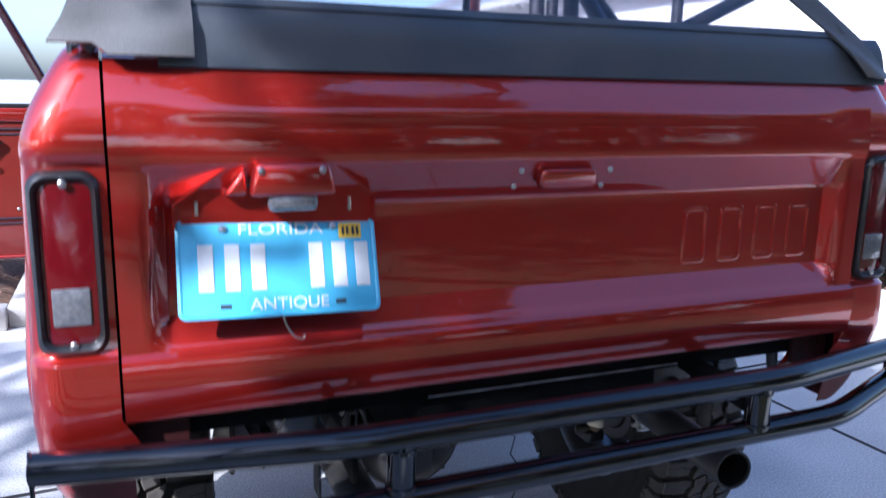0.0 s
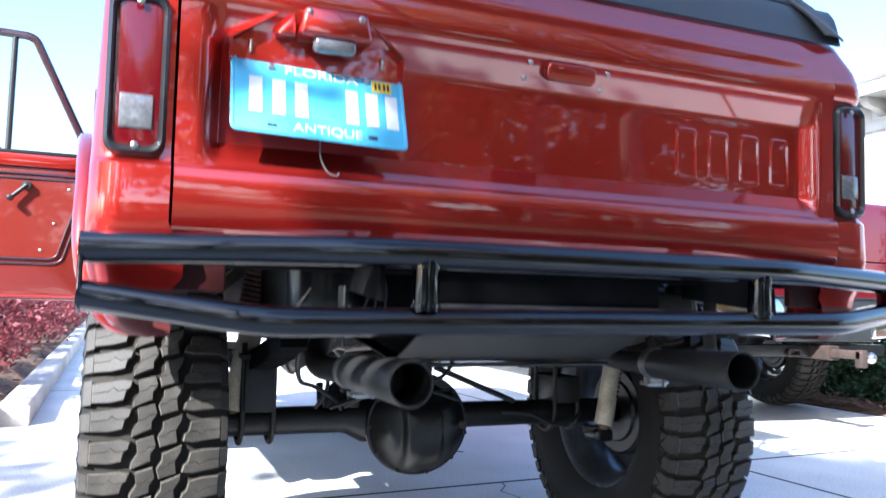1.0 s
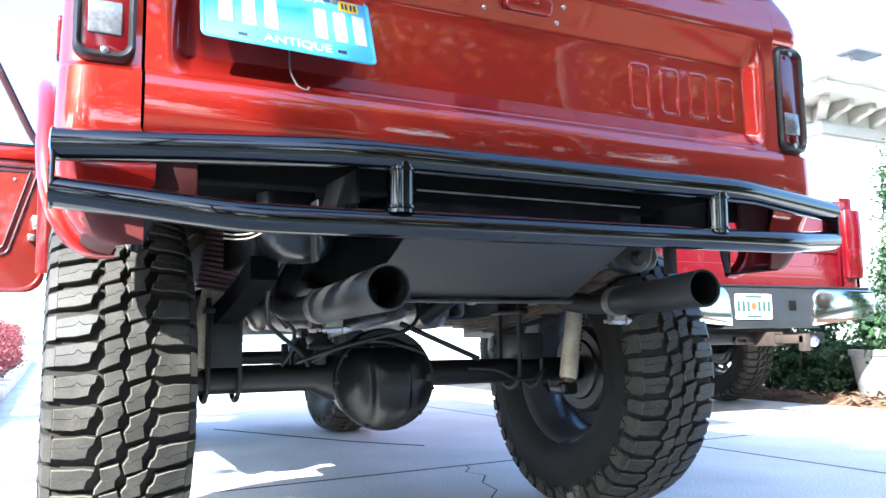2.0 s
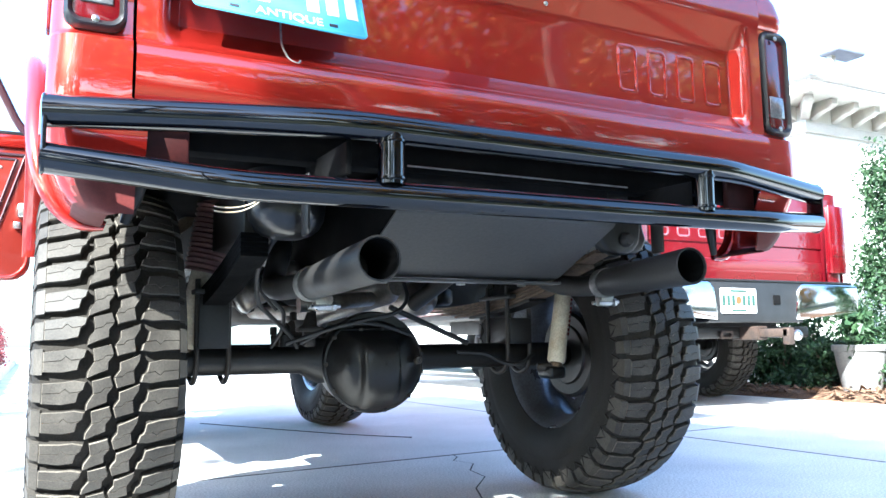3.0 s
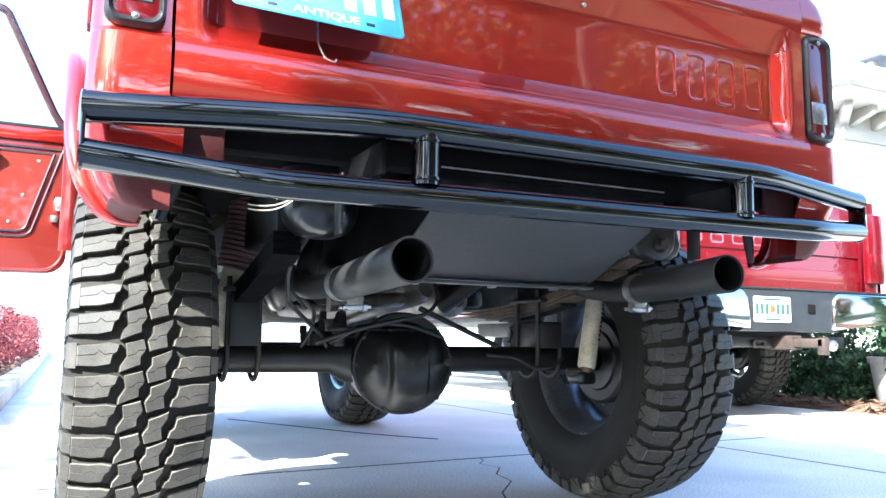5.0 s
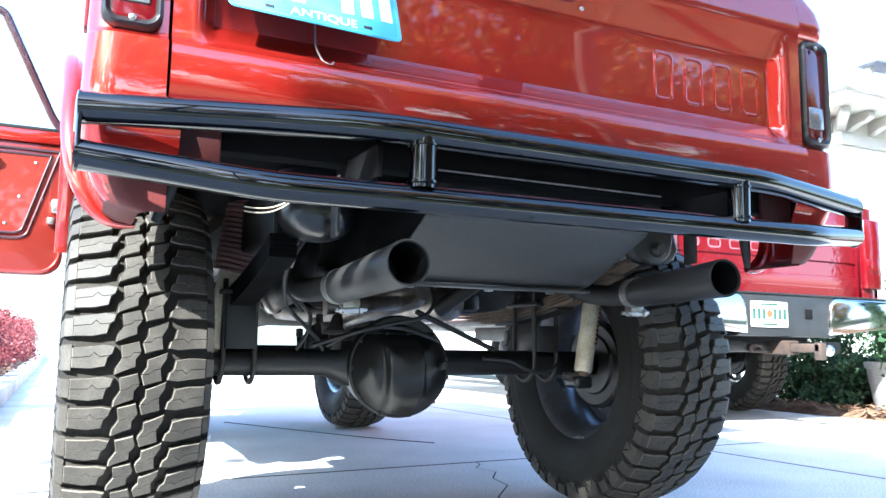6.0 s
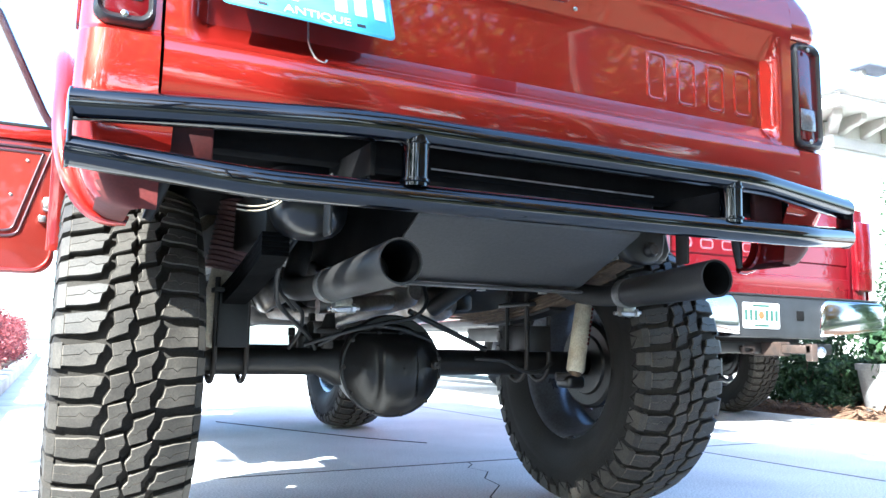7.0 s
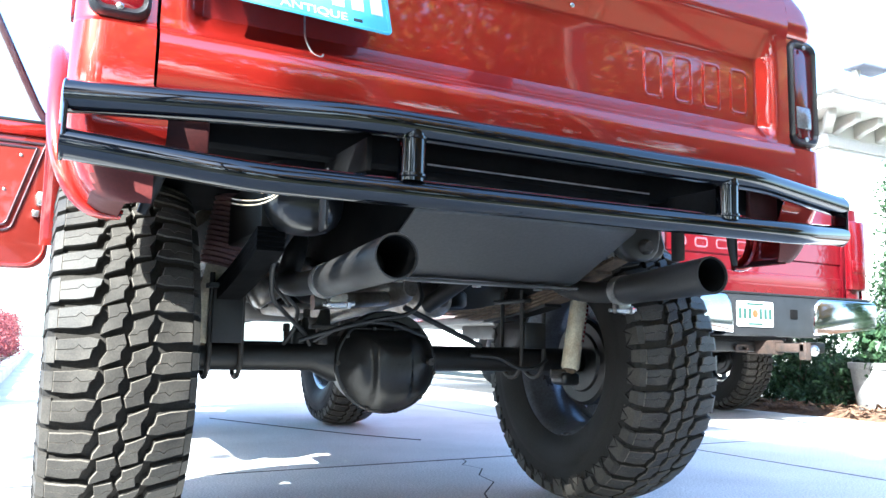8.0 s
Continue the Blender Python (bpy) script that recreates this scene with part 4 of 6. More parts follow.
# ---- exhaust ----
def tailpipe(mouth, joint, bends, bolt):
    mouth, joint = Vector(mouth), Vector(joint)
    d = (mouth - joint).normalized()
    bm = bmesh.new()
    segs = 28
    side = d.orthogonal().normalized()
    up = d.cross(side)
    rings = []
    for p, r in ((joint, 0.0335), (joint + d * 0.002, 0.0345), (mouth - d * 0.002, 0.0400), (mouth, 0.0390), (mouth, 0.0362), (mouth - d * 0.004, 0.0355), (mouth - d * 0.15, 0.0352)):
        rings.append([bm.verts.new(p + (side * math.cos(k * math.tau / segs) + up * math.sin(k * math.tau / segs)) * r) for k in range(segs)])
    for a, b in zip(rings, rings[1:]):
        for k in range(segs):
            bm.faces.new((a[k], a[(k + 1) % segs], b[(k + 1) % segs], b[k]))
    bm.faces.new(rings[-1])
    tip = part("exhaust_tip", bm, PIPE, suv, "wide dark steel exhaust tip", smooth=40)
    part("tip_inside", sweep([mouth - d * 0.005, mouth - d * 0.145], 0.0348, 24, caps=False), SOOT_SHADE, tip, "sooty bore")
    part("tailpipe", sweep(rounded([joint + d * 0.03] + list(bends), 0.09, 8), 0.0265, 20), PIPE, suv, "dark exhaust pipe", smooth=60)
    cl = sweep([joint - d * 0.006, joint + d * 0.024], 0.0372, 28)
    clamp = part("exhaust_clamp", cl, CLAMP, tip, "bright steel pipe clamp", smooth=40)
    b = Vector(bolt)
    part("clamp_saddle", box(b.x - 0.020, b.x + 0.020, b.y - 0.014, b.y + 0.014, b.z - 0.012, b.z + 0.020, 0.005), ZINC, tip)
    for o in (-0.012, 0.012):
        part("clamp_bolt", sweep([b + Vector((-0.028, o, -0.004)), b + Vector((0.034, o, -0.002))], 0.0048, 8), ZINC, tip)
        part("clamp_nut", sweep([b + Vector((0.016, o, -0.003)), b + Vector((0.024, o, -0.003))], 0.0105, 6), ZINC, tip, smooth=20)


tailpipe((-0.331, -0.088, 0.580), (-0.326, 0.300, 0.564), [(-0.360, 0.42, 0.560), (-0.352, 0.52, 0.575), (-0.325, 0.53, 0.66), (-0.30, 0.62, 0.72), (-0.26, 0.90, 0.68)], (-0.300, 0.298, 0.520))
tailpipe((0.382, -0.075, 0.591), (0.420, 0.265, 0.578), [(0.418, 0.34, 0.574), (0.375, 0.44, 0.590), (0.335, 0.52, 0.67), (0.335, 0.74, 0.70), (0.24, 1.0, 0.56)], (0.425, 0.268, 0.534))


def muffler(a, b, r, label):
    a, b = Vector(a), Vector(b)
    d = (b - a).normalized()
    part("muffler", sweep([a - d * 0.03, a - d * 0.02, a, a + d * 0.02, b - d * 0.02, b, b + d * 0.02, b + d * 0.03], [0.028, r * 0.6, r * 0.92, r, r, r * 0.92, r * 0.6, 0.028], 32), MUFFLER, suv, label, smooth=50)


muffler((0.105, 0.88, 0.600), (-0.030, 1.27, 0.537), 0.046, "shiny aluminised muffler")
muffler((0.30, 1.05, 0.585), (0.28, 1.60, 0.575), 0.060, "shiny aluminised muffler")
part("exhaust_pipe", sweep([(-0.030, 1.27, 0.537), (-0.20, 2.4, 0.60)], 0.026, 16), MUFFLER, suv, smooth=60)
part("exhaust_pipe", sweep([(0.28, 1.6, 0.575), (0.22, 2.4, 0.60)], 0.026, 16), MUFFLER, suv, smooth=60)
part("exhaust_pipe", sweep([(-0.392, 0.70, 0.552), (-0.384, 0.70, 0.556), (-0.372, 0.70, 0.562), (-0.25, 0.745, 0.622), (-0.16, 0.76, 0.630)], [0.036, 0.044, 0.040, 0.040, 0.034], 24), MUFFLER, suv, "bright flanged exhaust section above the axle", smooth=60)
part("exhaust_pipe", sweep(rounded([(-0.20, 0.80, 0.545), (-0.08, 0.80, 0.556), (0.05, 0.90, 0.570)], 0.05), 0.022, 18), MUFFLER, suv, "bright crossing exhaust pipe", smooth=60)
part("pipe_hanger", sweep(rounded([(-0.385, 0.66, 0.70), (-0.362, 0.655, 0.64), (-0.345, 0.655, 0.575), (-0.30, 0.655, 0.525)], 0.04), 0.006, 8), BLACK_MATT, suv, "black pipe hanger", smooth=60)
# vent and brackets standing on the axle, braces above the left spring coloured as if sunlit
part("axle_vent", moved(lathe([(0.0, 0.020), (0.030, 0.018), (0.034, 0.011), (0.052, 0.009), (0.058, 0.004), (0.062, 0.001)], 14, axis="z"), Matrix.Translation((-0.262, AXLE_Y - 0.02, 0.432))), BLACK_MATT, axle, smooth=50)
part("brake_tee", box(-0.215, -0.185, AXLE_Y - 0.03, AXLE_Y, 0.43, 0.478, 0.006), GRIME, axle, smooth=50)
part("line_clamp", box(-0.235, -0.165, AXLE_Y - 0.035, AXLE_Y - 0.005, 0.470, 0.482, 0.003), GRIME, axle)
part("bump_stop", sweep([(-0.375, 0.74, 0.60), (-0.360, 0.74, 0.545), (-0.352, 0.74, 0.52)], [0.034, 0.030, 0.016], 14), GRIME, suv, "dark rubber bump stop", smooth=50)
part("body_brace", sweep([(-0.545, 0.97, 0.722), (-0.40, 0.97, 0.845)], 0.022, 4), SUNLIT_BEIGE, suv, "body brace with sunlight put into its beige", smooth=0)
part("body_brace", sweep([(-0.440, 0.74, 0.725), (-0.375, 0.74, 0.815)], 0.009, 4), SUNLIT_BEIGE, suv, smooth=0)

# drive shaft, gearbox, front axle, hoses and lines
part("drive_shaft", sweep([(-0.05, 0.80, 0.40), (-0.05, 0.86, 0.41), (-0.05, 0.88, 0.41), (-0.04, 1.70, 0.60)], [0.05, 0.05, 0.028, 0.028], 20), GRIME, suv, "dusty drive shaft", smooth=40)
part("transfer_case", box(-0.20, 0.16, 1.72, 2.15, 0.52, 0.78, 0.05, 3), GRIME, suv, "dusty cast transfer case", smooth=50)
part("gearbox", sweep([(0, 2.1, 0.66), (0, 2.6, 0.68)], [0.12, 0.16], 16), GRIME, suv, smooth=50)
part("front_axle_tube", sweep([(-0.62, FRONT_Y, 0.40), (0.38, FRONT_Y, 0.40), (0.42, FRONT_Y, 0.40), (0.62, FRONT_Y, 0.40)], [0.036, 0.036, 0.04, 0.036], 18), BLACK_MATT, suv, "black front axle", smooth=50)
part("front_differential", moved(lathe([(-0.10, 0.01), (-0.09, 0.07), (-0.04, 0.11), (0.04, 0.12), (0.10, 0.08), (0.14, 0.04)], 28, axis="y"), Matrix.Translation((0.46, FRONT_Y, 0.40))), BLACK_MATT, suv, smooth=50)
for sgn in (-1, 1):
    part("front_coil", flip(sweep([Vector((0.42 + 0.055 * math.cos(a), FRONT_Y + 0.055 * math.sin(a), 0.44 + 0.014 * a)) for a in [i * math.tau / 14 for i in range(int(14 * 4))]], 0.008, 8), sgn), BLACK_MATT, suv, "black coil spring", smooth=60)
    part("radius_arm", flip(sweep([(0.40, FRONT_Y, 0.42), (0.40, 2.2, 0.60)], 0.026, 12), sgn), BLACK_MATT, suv, "black radius arm", smooth=60)
HOSE = material("black_hose_rubber", (0.018, 0.018, 0.019), 0.5, 0.0, 0.0, 0.3, 20.0, 200.0, 0.1)
hose_paths = [
    [(-0.40, 0.30, 0.66), (-0.43, 0.34, 0.60), (-0.41, 0.42, 0.53), (-0.33, 0.50, 0.50), (-0.26, 0.57, 0.455), (-0.24, 0.60, 0.43)],
    [(-0.36, 0.52, 0.60), (-0.33, 0.50, 0.54), (-0.29, 0.54, 0.52), (-0.28, 0.60, 0.47), (-0.30, 0.63, 0.43)],
    [(-0.28, 0.56, 0.44), (-0.18, 0.53, 0.475), (-0.10, 0.51, 0.495), (0.0, 0.50, 0.515), (0.04, 0.52, 0.555), (0.05, 0.60, 0.64)],
    [(-0.24, 0.57, 0.44), (-0.16, 0.525, 0.49), (-0.05, 0.515, 0.490), (0.06, 0.535, 0.455)],
    [(0.02, 0.60, 0.535), (0.14, 0.61, 0.487), (0.27, 0.62, 0.435)],
    [(0.22, 0.59, 0.41), (0.31, 0.575, 0.405), (0.36, 0.575, 0.375), (0.42, 0.57, 0.37), (0.47, 0.58, 0.40)],
]
for i, p in enumerate(hose_paths):
    p = [(x, y + 0.08 if y > 0.45 else y, z) for x, y, z in p]
    part("brake_hose", sweep(rounded(p, 0.06, 4), 0.0055 if i != 4 else 0.008, 8), HOSE, suv, "black rubber brake hose" if i == 0 else "", smooth=60)
for k in range(2):
    part("trailer_wire", sweep(rounded([(-0.566, 0.10, 0.682 - 0.008 * k), (-0.545, 0.10, 0.680 - 0.008 * k), (-0.520, 0.10, 0.683 - 0.008 * k), (-0.487, 0.11, 0.697 - 0.005 * k), (-0.455, 0.13, 0.735)], 0.03), 0.0014, 8), CREAM, suv, "thin cream wire", smooth=60)
part("evaporation_canister", moved(lathe([(-0.066, 0.006), (-0.064, 0.026), (-0.057, 0.046), (-0.045, 0.060), (-0.028, 0.069), (-0.006, 0.073), (0.03, 0.074), (0.07, 0.074)], 32, axis="z", close=True), Matrix.Translation((-0.398, 0.235, 0.712)) @ Matrix.Diagonal((1.08, 1.0, 1.0, 1))), CAN, suv, "rounded black canister", smooth=50)
part("spring_hanger", prism([(0.325, 0.750), (0.330, 0.690), (0.342, 0.664), (0.362, 0.648), (0.388, 0.640), (0.416, 0.641), (0.440, 0.650), (0.456, 0.668), (0.463, 0.70), (0.463, 0.750)], 0.04, "y", 0.165, 0.009), BLACK_MATT, suv, "dark cast spring hanger", smooth=50)
part("hanger_bush", moved(lathe([(-0.012, 0.004), (-0.012, 0.012), (-0.004, 0.018), (0.02, 0.019)], 20, axis="y", close=True), Matrix.Translation((0.412, 0.160, 0.676))), GRIME, suv, smooth=40)
part("spring_shackle", prism([(0.440, 0.770), (0.446, 0.690), (0.455, 0.664), (0.474, 0.650), (0.498, 0.651), (0.518, 0.664), (0.530, 0.688), (0.520, 0.720), (0.512, 0.770)], 0.035, "y", 0.220, 0.010), BLACK_MATT, suv, "rounded black shackle", smooth=50)
part("spring_hanger", moved(lathe([(-0.03, 0.03), (0.03, 0.03)], 18, axis="x", close=True), Matrix.Translation((0.43, 0.21, 0.690))), BLACK_MATT, suv)
part("wiring_clip", sweep(rounded([(-0.362, 0.10, 0.742), (-0.348, 0.098, 0.772), (-0.322, 0.096, 0.782), (-0.300, 0.096, 0.786)], 0.02), [0.004] * 6 + [0.007] * 6 + [0.009] * 2, 8), CREAM, suv, "pale wiring clip", smooth=60)
for k in range(3):
    part("loose_wire", sweep(rounded([(-0.352 + 0.012 * k, 0.098, 0.768), (-0.350 + 0.016 * k, 0.092, 0.735), (-0.362 + 0.02 * k, 0.094, 0.700)], 0.02), 0.0022, 6), HOSE, suv, smooth=60)

bracket_line = [(-0.272, 0.415), (-0.276, 0.462), (-0.262, 0.468), (-0.258, 0.446), (-0.238, 0.450), (-0.232, 0.492), (-0.214, 0.512), (-0.206, 0.480), (-0.188, 0.490), (-0.176, 0.524), (-0.150, 0.528), (-0.140, 0.415)]
part("brake_line_bracket", prism(bracket_line, 0.006, "y", 0.80, 0.0015), GRIME, suv, "dusty bent bracket above the axle", smooth=30)
for qx, qz in ((-0.268, 0.474), (-0.214, 0.514), (-0.160, 0.534)):
    part("bracket_nut", moved(lathe([(-0.012, 0.004), (-0.010, 0.010), (0.010, 0.010), (0.012, 0.004)], 6, axis="z", close=True), Matrix.Translation((qx, 0.803, qz))), GRIME, suv, smooth=20)
part("body_outrigger", box(0.40, 0.80, 1.27, 1.50, 0.560, 0.665, 0.02, 3), BLACK_MATT, suv, "black body outrigger under the floor", smooth=50)
part("outrigger_mount", moved(lathe([(-0.03, 0.03), (-0.02, 0.042), (0.02, 0.042), (0.03, 0.03)], 18, axis="z", close=True), Matrix.Translation((0.47, 1.25, 0.60))), GRIME, suv, smooth=50)

# ---- wheels ----
PITCHES = 44


def block_map(w, v, r):
    """From place across (metres) and round (in pitches) to a point on the tyre at radius r; the axle lies along x."""
    a = v * math.tau / PITCHES
    r = r - 0.019 * (abs(w) / 0.134) ** 2.5
    return Vector((w, -r * math.cos(a), r * math.sin(a)))


P = math.tau * TYRE_R / PITCHES
CENTRE = [(-0.27, 0.41), (0.08, 0.48), (0.39, 0.55), (0.49, 0.25), (0.44, 0.14), (0.29, -0.03), (0.29, -0.28), (-0.10, -0.40), (-0.46, -0.53), (-0.43, -0.33), (-0.21, -0.03)]
LUG = [(-0.80, 0.33), (-0.10, 0.37), (0.35, 0.42), (0.74, 0.36), (0.66, 0.13), (0.50, 0.02), (0.42, -0.28), (-0.10, -0.36), (-0.80, -0.34)]
CENTRE_CUT = [(-0.21, 0.0), (0.08, 0.06), (0.19, 0.18), (0.47, 0.20)]
LUG_CUT = [(-0.80, 0.0), (-0.16, 0.03), (0.0, 0.17), (0.20, 0.03), (0.56, 0.07)]
CENTRE_HALVES = (CENTRE[:4] + [(x, y + 0.013) for x, y in reversed(CENTRE_CUT)], [(x, y - 0.013) for x, y in CENTRE_CUT] + CENTRE[4:-1])
LUG_HALVES = (LUG[:5] + [(x, y + 0.013) for x, y in reversed(LUG_CUT)], [(x, y - 0.013) for x, y in LUG_CUT] + LUG[5:])


def tread_mesh():
    bm = bmesh.new()
    top, base = TYRE_R, TYRE_R - 0.0200

    def block(outline, w0, v0, turned=1.0):
        """One half of a block; its edges draw in towards the worn top."""
        hi, mid, lo = [[bm.verts.new(block_map(w0 + turned * p[0] * kw * P, v0 + turned * p[1] * kv, z)) for p in outline]
                       for kw, kv, z in ((0.855, 0.94, top), (0.905, 0.975, top - 0.004), (0.985, 1.01, base))]
        bm.faces.new(hi)
        for a, b in ((hi, mid), (mid, lo)):
            for i in range(len(a)):
                j = (i + 1) % len(a)
                f = bm.faces.new((a[i], a[j], b[j], b[i]))
                f.material_index = 1 if a is mid else 2

    for k in range(PITCHES):
        jit = 0.035 * math.sin(k * 2.4)
        for half in CENTRE_HALVES:
            block(half, -0.46 * P, k + jit)
            block(half, 0.46 * P, k + 0.69 + jit, -1.0)
        for half in LUG_HALVES:
            block(half, -1.56 * P, k + 0.02 + jit)
            block(half, 1.56 * P, k + 0.67 + jit, -1.0)
    # side biters down the shoulders
    for k in range(PITCHES):
        for sgn in (-1, 1):
            h = 0.42 if k % 2 else 0.30
            mid_v = k + (0.02 if sgn < 0 else 0.67)
            a0, a1 = mid_v - h, mid_v + h
            drop = 0.040 if k % 2 else 0.026
            pts = []
            for a in (a0, a1):
                an = a * math.tau / PITCHES
                for x, r in ((0.131, TYRE_R - 0.0185), (0.1465, TYRE_R - 0.027), (0.1525, TYRE_R - 0.027 - drop), (0.128, TYRE_R - 0.037 - drop)):
                    pts.append(bm.verts.new((sgn * x, -r * math.cos(an), r * math.sin(an))))
            a, b = pts[:4], pts[4:]
            for q in [a, b[::-1]] + [(a[i], a[i + 1], b[i + 1], b[i]) for i in range(3)]:
                bm.faces.new(q).material_index = 0
    me = finish(bm, 30)
    for m in (TREAD, GROOVE, TREAD_EDGE):
        me.materials.append(m)
    return me


def carcass_mesh():
    prof = [(0.100, 0.196), (0.112, 0.204), (0.120, 0.214), (0.124, 0.218), (0.126, 0.214), (0.131, 0.222), (0.142, 0.240), (0.150, 0.262), (0.1535, 0.285), (0.1545, 0.300), (0.1530, 0.303), (0.1535, 0.306),
            (0.1520, 0.330), (0.1475, 0.350), (0.1480, 0.353), (0.1445, 0.362), (0.134, 0.368), (0.115, 0.374), (0.06, 0.3835), (0.0, 0.385)]
    full = prof + [(-a, r) for a, r in reversed(prof[:-1])]
    bm = lathe(full, 96)
    for f in bm.faces:                                   # the belt between the blocks
        c = f.calc_center_median()
        f.material_index = 1 if math.hypot(c.y, c.z) > 0.366 else 0
    # raised zigzag ring on both sidewalls
    for sgn in (-1, 1):
        pts = []
        for i in range(0, 157):
            a, w = i * math.tau / 156, (0.0, 0.5, 1.0)[i % 3]
            r = 0.330 + 0.026 * w
            pts.append(Vector((sgn * (0.1525 - 0.006 * w), -r * math.cos(a), r * math.sin(a))))
        sweep(pts, 0.0032, 6, False, bm)
    me = finish(bm, 40)
    me.materials.append(RUBBER)
    me.materials.append(GROOVE)
    return me


def wheel_mesh():
    """Steel wheel: deep barrel open to the inner (-x) side, disc with holes towards the outer side."""
    bm = lathe([(0.116, 0.206), (0.122, 0.214), (0.118, 0.216), (0.108, 0.203), (0.085, 0.196), (0.06, 0.184), (-0.06, 0.184), (-0.085, 0.194), (-0.108, 0.203), (-0.118, 0.216), (-0.122, 0.214), (-0.116, 0.204), (-0.10, 0.196),
                (-0.080, 0.188), (-0.06, 0.178), (0.055, 0.178), (0.078, 0.190), (0.104, 0.198), (0.116, 0.206)], 64)
    radii = [0.030, 0.055, 0.075, 0.10, 0.135, 0.160, 0.180]
    xs_ = [0.050, 0.052, 0.045, 0.035, 0.040, 0.046, 0.040]
    n = 64
    for thick in (0.0, -0.006):
        rings = [[bm.verts.new((x + thick, r * math.cos(k * math.tau / n), r * math.sin(k * math.tau / n))) for k in range(n)] for x, r in zip(xs_, radii)]
        for i, (a, b) in enumerate(zip(rings, rings[1:])):
            for k in range(n):
                if i in (3, 4) and (k % 8) in (2, 3, 4, 5):
                    continue
                bm.faces.new((a[k], a[(k + 1) % n], b[(k + 1) % n], b[k]))
    me = finish(bm, 35)
    me.materials.append(RIM)
    return me


def drum_mesh():
    me = finish(lathe([(-0.045, 0.03), (-0.050, 0.045), (-0.048, 0.085), (-0.040, 0.090), (-0.042, 0.118), (-0.034, 0.128), (-0.020, 0.130), (-0.018, 0.122), (0.0, 0.121), (0.02, 0.115), (0.03, 0.05)], 40), 35)
    me.materials.append(SATIN)
    return me


M_TREAD, M_CARCASS, M_WHEEL, M_DRUM = tread_mesh(), carcass_mesh(), wheel_mesh(), drum_mesh()
hubm = lathe([(0.03, 0.062), (0.075, 0.060), (0.085, 0.050), (0.09, 0.005)], 24)
HUB = finish(hubm, 40)
HUB.materials.append(BLACK_MATT)


def wheel(owner, x, y, z, turn=0.0, steer=0.0, outer=1, rim=None, label="", scale=1.032, slim=0.92):
    m = Matrix.Translation((x, y, z)) @ pose(0, 0, 0, 0, 0, (0 if outer > 0 else 180) + steer) @ pose(0, 0, 0, turn, 0, 0) @ Matrix.Diagonal((slim, scale, scale, 1))
    w = part("wheel", M_WHEEL if rim is None else rim, RIM, owner, label, at=m)
    part("tyre", M_CARCASS, RUBBER, w, "chunky black mud-terrain tyre")
    part("tread", M_TREAD, TREAD, w, "deep worn and dusty tread blocks")
    part("hub", HUB, BLACK_MATT, w)
    part("brake_drum", M_DRUM, SATIN, w, "dusty brake drum")
    return w


wheel(suv, -0.702, AXLE_Y, AXLE_Z, 0.0, outer=-1, label="steel wheel with mud-terrain tyre")
wheel(suv, 0.672, AXLE_Y, AXLE_Z, 13.0, outer=1, label="steel wheel with mud-terrain tyre")
ALLOY = M_WHEEL.copy()
ALLOY.materials.clear()
ALLOY.materials.append(ZINC)
wheel(suv, -0.69, FRONT_Y, AXLE_Z, 5.0, 0.0, -1, ALLOY, "bright front wheel with mud-terrain tyre")
wheel(suv, 0.675, FRONT_Y, AXLE_Z, 9.0, 0.0, 1, ALLOY, "bright front wheel with mud-terrain tyre")

# ---- the parked pickup truck beside it ----
pickup = thing("pickup_truck", "dark red pickup truck with chrome rear bumper", "car", at=(3.1, 2.1, 0.012))
# parts below are placed from the middle of its rear bumper


def tail_point(x, z):
    y = 0.10 + interp(z, [(0.79, 0.02), (0.80, 0.0), (0.90, -0.008), (0.93, -0.006), (0.935, 0.004), (1.02, 0.006), (1.03, -0.004), (1.30, 0.0), (1.38, 0.012), (1.40, 0.03), (1.405, 0.05)])
    return Vector((x, y + 0.02 * (abs(x) / 0.78) ** 6, z))


tg2 = part("tailgate", sheet([-0.775 + 0.05 * i for i in range(32)], [0.79, 0.80, 0.85, 0.90, 0.93, 0.935, 0.98, 1.02, 1.03, 1.1, 1.2, 1.3, 1.35, 1.38, 1.40, 1.405], tail_point, 0.02), PAINT_TWO, pickup, "dark red pressed tailgate")
for i in range(6):
    bx = -0.66 + 0.17 * i
    part("embossed_block", moved(ring_prism(round_rect(0.105, 0.062, 0.02, 4), round_rect(0.080, 0.038, 0.012, 4), 0.004, -0.001, 0.004), Matrix.Translation((bx, 0.0985, 1.085))), BADGE, tg2, "", smooth=50)


def pickup_side(y, z):
    x = 0.985 - 0.02 * max(0, (z - 0.9) / 0.5) - (0.03 * max(0.0, (0.16 - y) / 0.06) ** 2 if y < 0.16 else 0)
    return x


